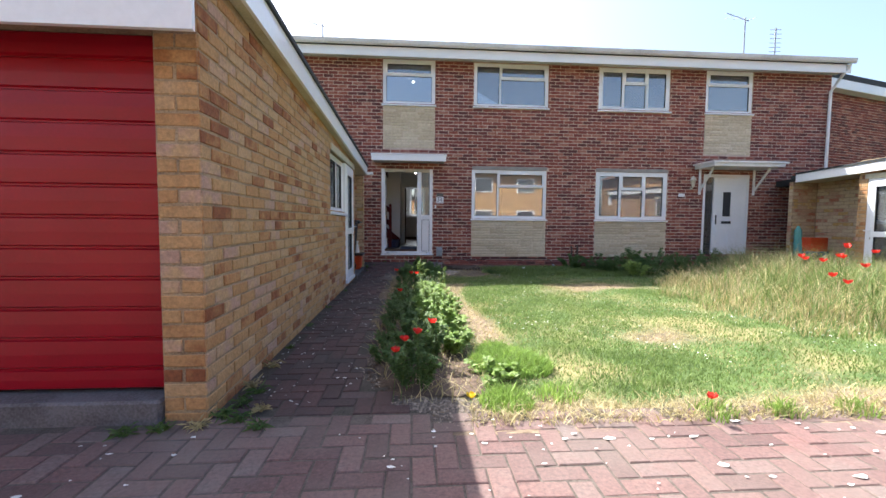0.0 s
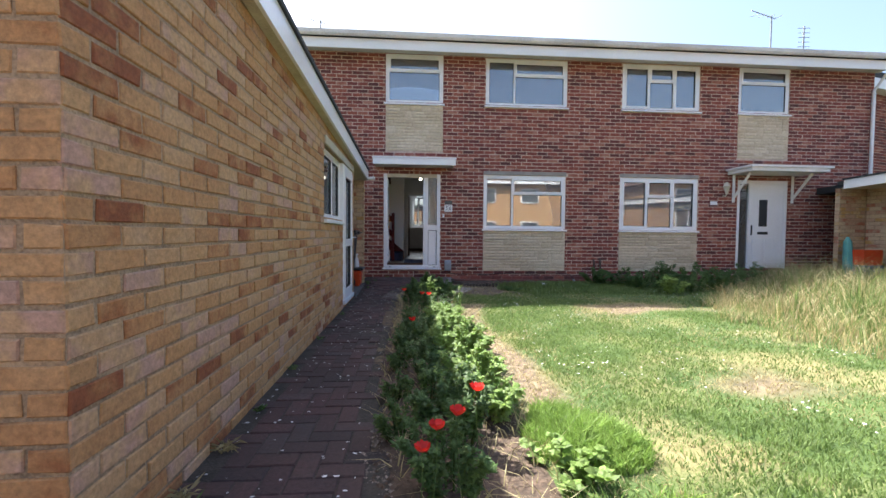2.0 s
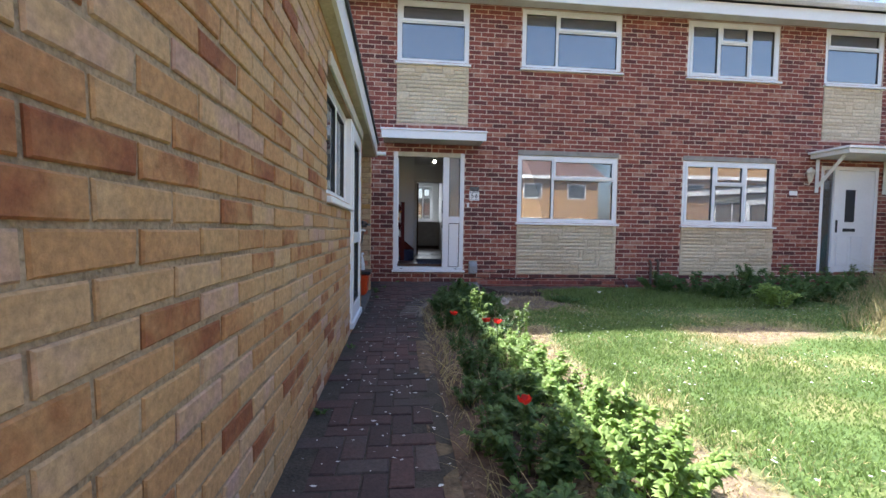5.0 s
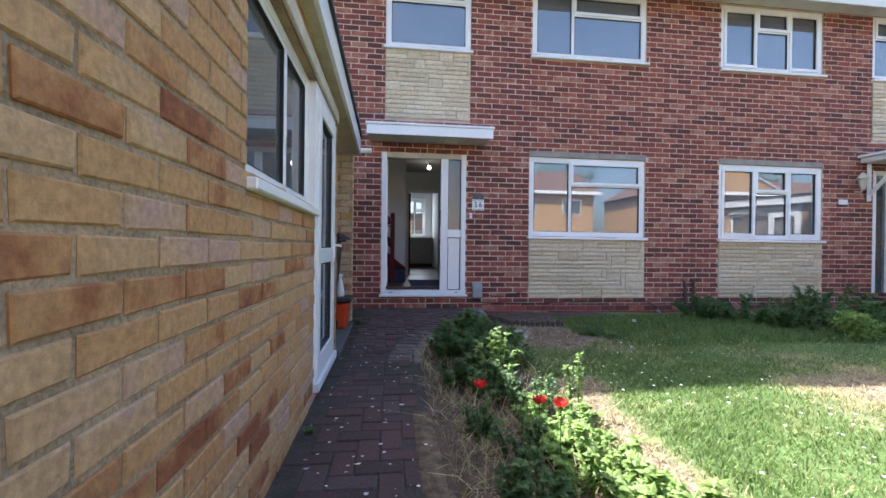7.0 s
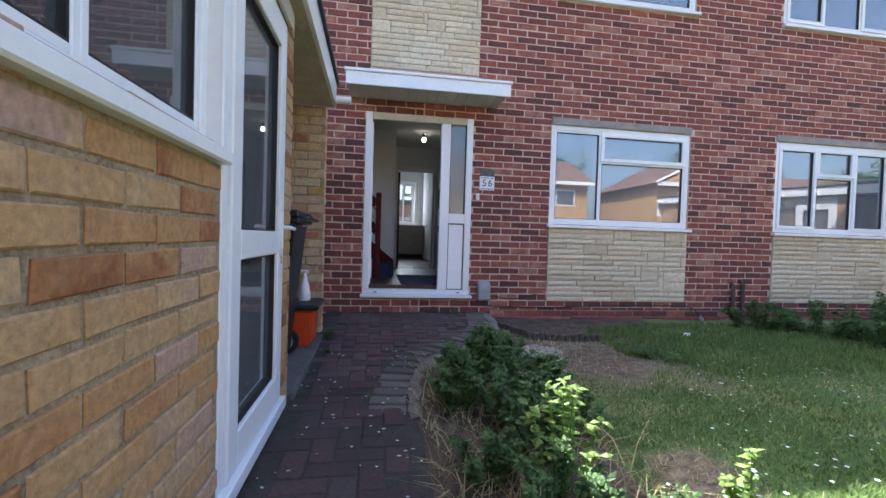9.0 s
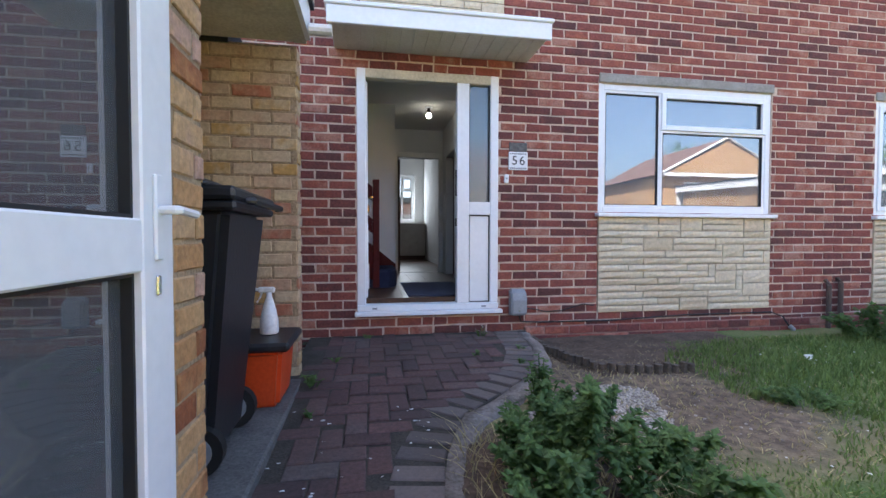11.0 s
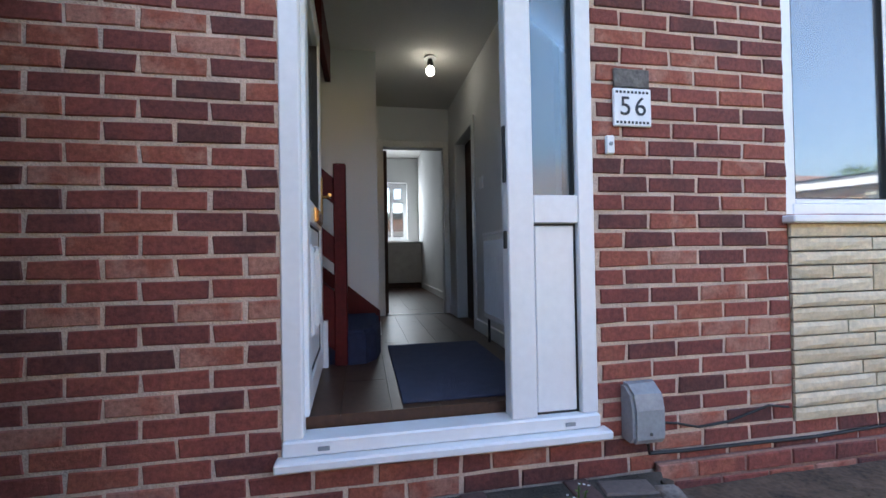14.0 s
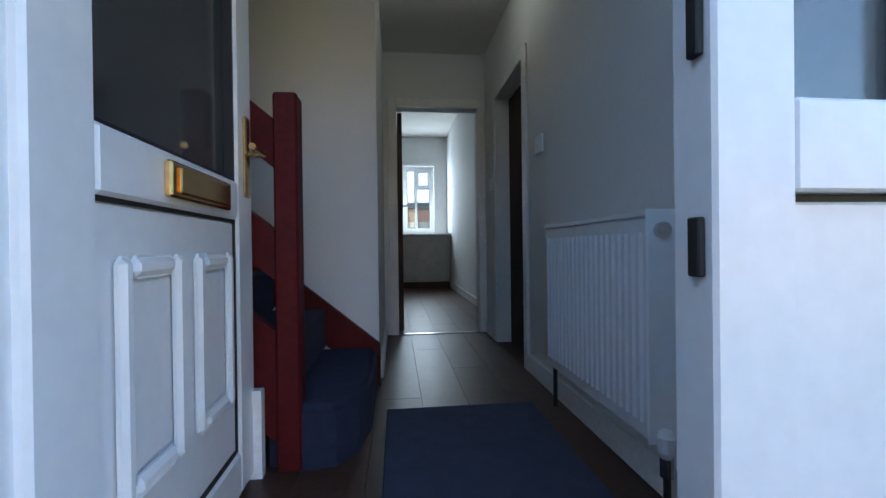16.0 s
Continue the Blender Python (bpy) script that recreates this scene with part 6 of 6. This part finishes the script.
for n, (x, y, r, h, c, s) in enumerate(BED):
    # clumps on the sunny side are lime: sunlight put into the leaf colour
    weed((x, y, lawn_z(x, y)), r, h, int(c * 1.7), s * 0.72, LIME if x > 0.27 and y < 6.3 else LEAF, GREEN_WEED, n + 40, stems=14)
weed((0.22, 6.75, -0.01), 0.16, 0.38, 200, 0.05, LIME, "lime green young shrub in the flower bed", 80, 0.35, 8)
weed((0.42, 6.35, -0.01), 0.17, 0.26, 260, 0.035, LEAF, "slender weed with small white flowers", 81, 0.25, 10, 30, WHITE_PETAL)
weed((0.55, 6.3, -0.01), 0.08, 0.46, 160, 0.035, LIME, "tall pale weed spike with white flowers", 82, 0.3, 4, 25, WHITE_PETAL)
weed((0.38, 5.75, -0.01), 0.2, 0.22, 300, 0.05, LIME, "low pale green weed by the poppies", 83, 0.3, 8)
weed((0.6, 2.7, -0.01), 0.2, 0.12, 300, 0.05, LIME, "low broad-leaved weed at the lawn edge", 84, 0.4, 10)
WISPS = [(-0.87, 2.6), (-0.84, 2.35), (-0.88, 2.2), (-0.95, 2.08), (-0.78, 2.14), (-1.1, 2.07), (-0.88, 2.95), (-0.66, 2.05), (-1.25, 2.03), (-0.72, 2.26), (-0.8, 2.5)]
for n, (x, y) in enumerate(WISPS):
    weed((x, y, 0.0), 0.045, 0.035, 40, 0.06, LEAF if n % 3 else STRAW, "wispy grass weed growing in the paving joints", 120 + n, 0.03, 8)
for n, (x, y) in enumerate(((-0.88, 3.4), (-0.89, 4.1), (-0.89, 5.0), (-0.88, 6.2), (-0.8, 8.55), (-0.75, 9.3), (0.2, 9.3), (0.45, 9.1), (-0.55, 9.86), (0.55, 9.4))):
    weed((x, y, ground_z(x, y)), 0.04, 0.035, 50, 0.018, LEAF, "tiny weed rooted in a paving joint", 140 + n, 0.3, 5)
weed((-0.84, 8.9, 0.05), 0.07, 0.06, 80, 0.025, LEAF, "small weed in the paving by the recess", 86)
weed((0.36, 9.8, 0.07), 0.05, 0.08, 40, 0.02, LEAF, "tiny white-flowered weed between the pavers", 87, 0.3, 5, 8, WHITE_PETAL)
for n, (x, y, r, h) in enumerate(SHRUBS):
    weed((x, y, -0.02), r, h * 0.9, 1500, 0.06, LIME if n == 4 else LEAF, "straggly green shrub below the neighbour's window", 90 + n, 0.2, 16)


def poppy(at, size, seed, mat=None, label="single red poppy flower on a thin green stem"):
    r = random.Random(seed)
    x, y, z = at
    root = thing("poppy", (x, y, lawn_z(x, y)), label, "flower", "poppies")
    lean = r.uniform(-0.03, 0.03)
    part("stem", tube([(x + lean, y + lean, lawn_z(x, y)), (x, y, z * 0.6), (x, y, z)], 0.0016, 5), LEAF, root)
    for q in range(5):
        a = q * 1.257 + r.uniform(-0.2, 0.2)
        bm = bmesh.new()
        rows = []
        for t, w, h in ((0.08, 0.15, 0.0), (0.5, 0.62, 0.22), (0.8, 0.8, 0.62), (0.95, 0.55, 0.98)):
            d = Vector((math.cos(a), math.sin(a), 0))
            s = Vector((-math.sin(a), math.cos(a), 0))
            rows.append([bm.verts.new(Vector((x, y, z)) + d * t * size + s * w * k * size * 0.75 + Vector((0, 0, (h + 0.08 * abs(k) + r.uniform(-0.14, 0.14)) * size))) for k in (-1, 0, 1)])
        for ra, rb in zip(rows, rows[1:]):
            for k in range(2):
                bm.faces.new((ra[k], ra[k + 1], rb[k + 1], rb[k]))
        part("petal", bm, mat or POPPY, root, smooth=True)
    part("centre", lathe((x, y, z), [(0.15 * size, 0), (0.22 * size, 0.15 * size), (0.1 * size, 0.25 * size)], 8), GASKET if mat is None else mat, root)


POPPIES = [(0.22, 2.62, 0.38), (0.05, 2.41, 0.33), (0.125, 2.45, 0.36), (0.0, 2.36, 0.28), (-0.12, 5.75, 0.35), (0.08, 5.61, 0.33), (0.15, 5.57, 0.33), (1.63, 2.02, 0.12), (-0.03, 4.35, 0.3)]
for n, p in enumerate(POPPIES):
    poppy(p, 0.027, n)
FAR_POPPIES = [(4.48, 4.1, 0.48), (4.55, 4.0, 0.42), (4.89, 4.6, 0.59), (5.2, 4.7, 0.64), (5.2, 5.2, 0.6), (5.63, 5.0, 0.73), (5.78, 4.8, 0.68), (5.08, 4.3, 0.56), (5.06, 5.0, 0.58), (5.3, 4.75, 0.62), (5.95, 5.3, 0.74)]
for n, (x, y, z) in enumerate(FAR_POPPIES):
    poppy((x, y, z), 0.04, 50 + n)
poppy((0.4, 2.14, 0.1), 0.024, 70, YELLOW, "small yellow flower at the lawn edge")

dead = []
for _ in range(5200):
    x, y = rg.uniform(-0.24, 0.6), rg.uniform(2.3, 8.3)
    if x > edge_x(y) + 0.03 and (y > 5.2 or rg.random() < 0.4):
        dead.append((x, y, rg.uniform(0.3, 1.0)))
for _ in range(2500):
    dead.append((rg.uniform(0.4, 4.5), 2.02 + abs(rg.gauss(0, 0.14)), 0.4))
blades("dead_stems", dead, 0.14, 0.0035, 1.9, STRAW, "dead straw-coloured stems and litter in the bed", "dry stems", 6)

# fallen petals, daisies, gravel and edging
pv, pf = [], []
for _ in range(420):
    x = rg.uniform(-0.9, -0.25) if rg.random() < 0.62 else rg.uniform(-1.6, 3.2)
    y = rg.uniform(2.3, 8.6) if x < -0.25 and x > -0.9 else rg.uniform(0.8, 2.1)
    c = Vector((x, y, ground_z(x, y) + 0.005))
    s, a0, n = rg.uniform(0.003, 0.009) * (rg.choice((1, 1.6, 3)) if y < 2.1 else rg.choice((1, 1, 1.5))), rg.uniform(0, 6.28), len(pv)
    pv += [tuple(c + Vector((math.cos(a0 + q) * s * rg.uniform(0.6, 1.6), math.sin(a0 + q) * s * rg.uniform(0.3, 0.9), rg.uniform(0, 0.004)))) for q in (0, 1.05, 2.1, 3.14, 4.2, 5.25)]
    pf.append(tuple(range(n, n + 6)))
me = bpy.data.meshes.new("fallen_petals")
me.from_pydata(pv, [], pf)
me.materials.append(WHITE_PETAL)
tagged(new("fallen_petals", me), "pale fallen petals scattered on the paving", "petals", kind="stuff")
dv, df = [], []
for _ in range(1100):
    x, y = rg.uniform(0.9, 5.5), rg.uniform(2.6, 9.3)
    if noise.noise((x * 0.8, y * 0.8, 40)) < -0.02 and not (2.2 < x < 3.2 and 8.6 < y < 9.2) or bare(x, y) > 0.45:
        continue
    c = Vector((x, y, lawn_z(x, y) + rg.uniform(0.035, 0.06)))
    s, n = rg.uniform(0.005, 0.01), len(dv)
    dv += [tuple(c + Vector((math.cos(q * 1.05) * s, math.sin(q * 1.05) * s, 0.002))) for q in range(6)]
    df.append(tuple(range(n, n + 6)))
me = bpy.data.meshes.new("daisies")
me.from_pydata(dv, [], df)
me.materials.append(WHITE_PETAL)
tagged(new("daisies", me), "small white daisies in the lawn", "daisies", kind="stuff")


def pebbles(name, spots, count, s0, s1, mat, label):
    vs, fs = [], []
    for _ in range(count):
        cx, cy, rx, ry = rg.choice(spots)
        a, d = rg.uniform(0, 6.28), math.sqrt(rg.random())
        x, y = cx + math.cos(a) * d * rx, cy + math.sin(a) * d * ry
        s, n = rg.uniform(s0, s1), len(vs)
        c = Vector((x, y, max(lawn_z(x, y), ground_z(x, y) - 0.02 if x < edge_x(y) else -1) + s * 0.3))
        for dx, dy, dz in ((1, 0, 0), (-1, 0, 0), (0, 1, 0), (0, -1, 0), (0, 0, 0.7), (0, 0, -0.7)):
            vs.append(tuple(c + Vector((dx * s * rg.uniform(0.7, 1.3), dy * s * rg.uniform(0.7, 1.3), dz * s))))
        fs += [tuple(n + i for i in f) for f in ((0, 2, 4), (2, 1, 4), (1, 3, 4), (3, 0, 4), (2, 0, 5), (1, 2, 5), (3, 1, 5), (0, 3, 5))]
    me = bpy.data.meshes.new(name)
    me.from_pydata(vs, [], fs)
    me.materials.append(mat)
    tagged(new(name, me), label, "gravel", kind="stuff")


GRAVEL = material("pea_gravel", (0.42, 0.36, 0.3), 0.85, dark=(0.22, 0.19, 0.16), scale=60, spread=0.4)
pebbles("gravel", [(0.72, 8.42, 0.25, 0.26), (0.6, 8.55, 0.16, 0.16), (0.85, 8.62, 0.2, 0.16), (0.4, 8.4, 0.16, 0.16)], 2200, 0.008, 0.016, GRAVEL, "patch of pale pea gravel by the path")
GRIT = material("brown_grit", (0.27, 0.22, 0.175), 0.9, dark=(0.11, 0.09, 0.075), scale=60, spread=0.5)
pebbles("gravel", [(-0.17, y, 0.09, 0.3) for y in (2.8, 3.3, 3.8, 4.4, 5.0, 5.6, 6.2, 6.8, 7.4)] + [(0.05, 2.38, 0.2, 0.12), (0.25, 2.24, 0.16, 0.1), (0.42, 2.3, 0.16, 0.12), (0.15, 2.3, 0.2, 0.1), (0.3, 2.45, 0.18, 0.12)], 4600, 0.004, 0.011, GRIT, "fine gravel and grit along the path edge")
pebbles("soil_clods", [(1.3, 9.5, 0.5, 0.42), (2.0, 9.6, 0.7, 0.32), (1.0, 9.4, 0.18, 0.45), (1.7, 9.3, 0.8, 0.3), (1.2, 9.45, 0.4, 0.4)], 5200, 0.004, 0.017, SOIL, "loose dark soil below the wall")
pebbles("stone_chips", [(1.3, 9.5, 0.45, 0.4), (2.0, 9.6, 0.7, 0.3), (1.5, 8.5, 0.7, 0.5)], 330, 0.004, 0.01, GRAVEL, "pale stone chips scattered over the soil")
pebbles("joint_moss", [(0.6, 9.3, 0.09, 0.007), (0.55, 9.18, 0.08, 0.006), (0.45, 9.02, 0.08, 0.007), (0.33, 8.86, 0.09, 0.006), (0.2, 8.75, 0.07, 0.006), (0.5, 9.7, 0.1, 0.007), (0.66, 9.55, 0.09, 0.007), (-0.1, 9.4, 0.006, 0.1), (0.12, 9.2, 0.006, 0.12), (-0.35, 9.0, 0.006, 0.1), (0.1, 8.6, 0.005, 0.08)], 1300, 0.003, 0.008, SOIL, "dark moss and dirt in the paving joints")
pebbles("soil_clods", [(0.1, y, 0.3, 0.4) for y in (2.8, 3.4, 4.0, 4.6, 5.2, 5.8, 6.4, 7.0, 7.6)], 3000, 0.006, 0.016, SOIL, "dry crumbly soil of the flower bed")
bedsoil = sheet("flower_bed", -0.26, 0.56, 2.4, 8.2, 0.06, lambda x, y: lawn_z(x, y) + 0.012 - 0.2 * max(0, edge_x(y) + 0.06 - x) - 0.3 * max(0, x - 0.5), SOIL, "dry soil bed full of weeds", "flower bed")
sheet("wall_border", 0.82, 2.7, 9.05, 9.97, 0.06, lambda x, y: lawn_z(x, y) + 0.012 - 0.2 * max(0, x - 2.6) - 0.12 * max(0, 9.2 - y), SOIL, "bare dark soil border under the window", "flower bed")
pebbles("wall_litter", [(-0.9, y, 0.045, 0.35) for y in (2.3, 2.8, 3.4, 4.0, 4.6, 5.2, 5.8, 6.4)] + [(-0.95, 2.05, 0.25, 0.09), (-0.8, 2.2, 0.2, 0.12), (-0.8, 9.85, 0.4, 0.05)], 4200, 0.003, 0.011, material("mossy_grit", (0.1, 0.1, 0.05), 0.95, dark=(0.03, 0.03, 0.02), scale=30, spread=0.4), "dark mossy grit along the wall foot")
pebbles("lime_crumbs", [(-0.915, y, 0.02, 0.3) for y in (2.4, 2.9, 3.5, 4.1, 4.8, 5.5)] + [(-0.75, 2.15, 0.25, 0.1)], 420, 0.003, 0.009, material("lime_grit", (0.5, 0.47, 0.42), 0.95, dark=(0.3, 0.27, 0.23), scale=40), "pale crumbs of lime mortar along the wall foot")
pebbles("front_grit", [(x, 2.08, 0.3, 0.07) for x in (0.4, 0.9, 1.4, 1.9, 2.4, 2.9, 3.4, 3.9)], 2600, 0.003, 0.009, GRIT, "fine pale grit along the lawn edge")
LOG = material("weathered_log", (0.13, 0.1, 0.075), 0.9, dark=(0.05, 0.04, 0.03), scale=25, bump=0.6)
log = thing("log_edging", (0.95, 9.1, -0.02), "weathered half-log roll edging round the soil border", "edging")
pts = [(0.8, 9.92), (0.82, 9.6), (0.86, 9.3), (0.95, 9.08), (1.15, 8.98), (1.4, 8.95), (1.65, 8.97)]
for (xa, ya), (xb, yb) in zip(pts, pts[1:]):
    n = int(math.hypot(xb - xa, yb - ya) / 0.052)
    for i in range(n):
        x, y = xa + (xb - xa) * i / n, ya + (yb - ya) * i / n
        part("log", tube([(x, y, -0.08), (x, y, 0.05 + rg.uniform(-0.012, 0.012))], 0.025, 7), LOG, log)
tr = bmesh.new()
for q in range(6):
    leaf = [tr.verts.new((2.5 + math.cos(q) * 0.04 * rg.uniform(0.5, 1.2), 8.95 + math.sin(q) * 0.03, 0.03 + rg.uniform(0, 0.03))) for q in range(5)]
    tr.faces.new(leaf)
solid("litter", tr, WHITE_PETAL, "crumpled scrap of white paper on the grass", "litter")


# ---- trees beyond ----
def tree(x, y, h, r, seed):
    rr = random.Random(seed)
    root = thing("tree", (x, y, -0.1), "leafy green tree behind the houses", "tree", "trees")
    bm = tube([(x, y, -0.1), (x + 0.1, y, h * 0.4), (x, y, h * 0.75)], [0.28, 0.2, 0.08], 8)
    for k in range(7):
        a = k * 0.9
        tube([(x, y, h * (0.35 + 0.05 * k)), (x + math.cos(a) * r * 0.7, y + math.sin(a) * r * 0.7, h * (0.55 + 0.06 * k))], [0.09, 0.03], 5, bm)
    part("trunk", bm, LOG, root)
    vs, fs = [], []
    clumps = [(Vector((x + math.cos(k * 2.4) * r * 0.75 * math.sqrt((k % 9) / 9), y + math.sin(k * 2.4) * r * 0.75 * math.sqrt((k % 9) / 9), h * (0.45 + 0.5 * rr.random()))), r * rr.uniform(0.28, 0.45)) for k in range(20)]
    for c, cr in clumps:
        for _ in range(160):
            d = Vector((rr.gauss(0, 1), rr.gauss(0, 1), rr.gauss(0, 0.8))).normalized()
            leaf_quad(vs, fs, c + d * cr * rr.uniform(0.6, 1.05), d + Vector((0, 0, -0.3)), 0.34, 0.4, 0.3)
    me = bpy.data.meshes.new("crown")
    me.from_pydata(vs, [], fs)
    me.materials.append(LEAF)
    ob = new("crown", me)
    ob.parent = root
    ob.location = -root.location


for n, (x, y, h, r) in enumerate(((29, -24, 9, 4), (36, -22, 8, 4), (16, -26, 9.5, 4), (44, -20, 8, 4), (-6, -27, 10, 5), (36, -6, 7.0, 3.5), (42, -9, 8.0, 4), (48, -4, 8.0, 4), (41, -1, 7.0, 3.5), (34, -10, 7, 3))):
    tree(x, y, h, r, n)

for row in BRICKS:
    lay(*row)
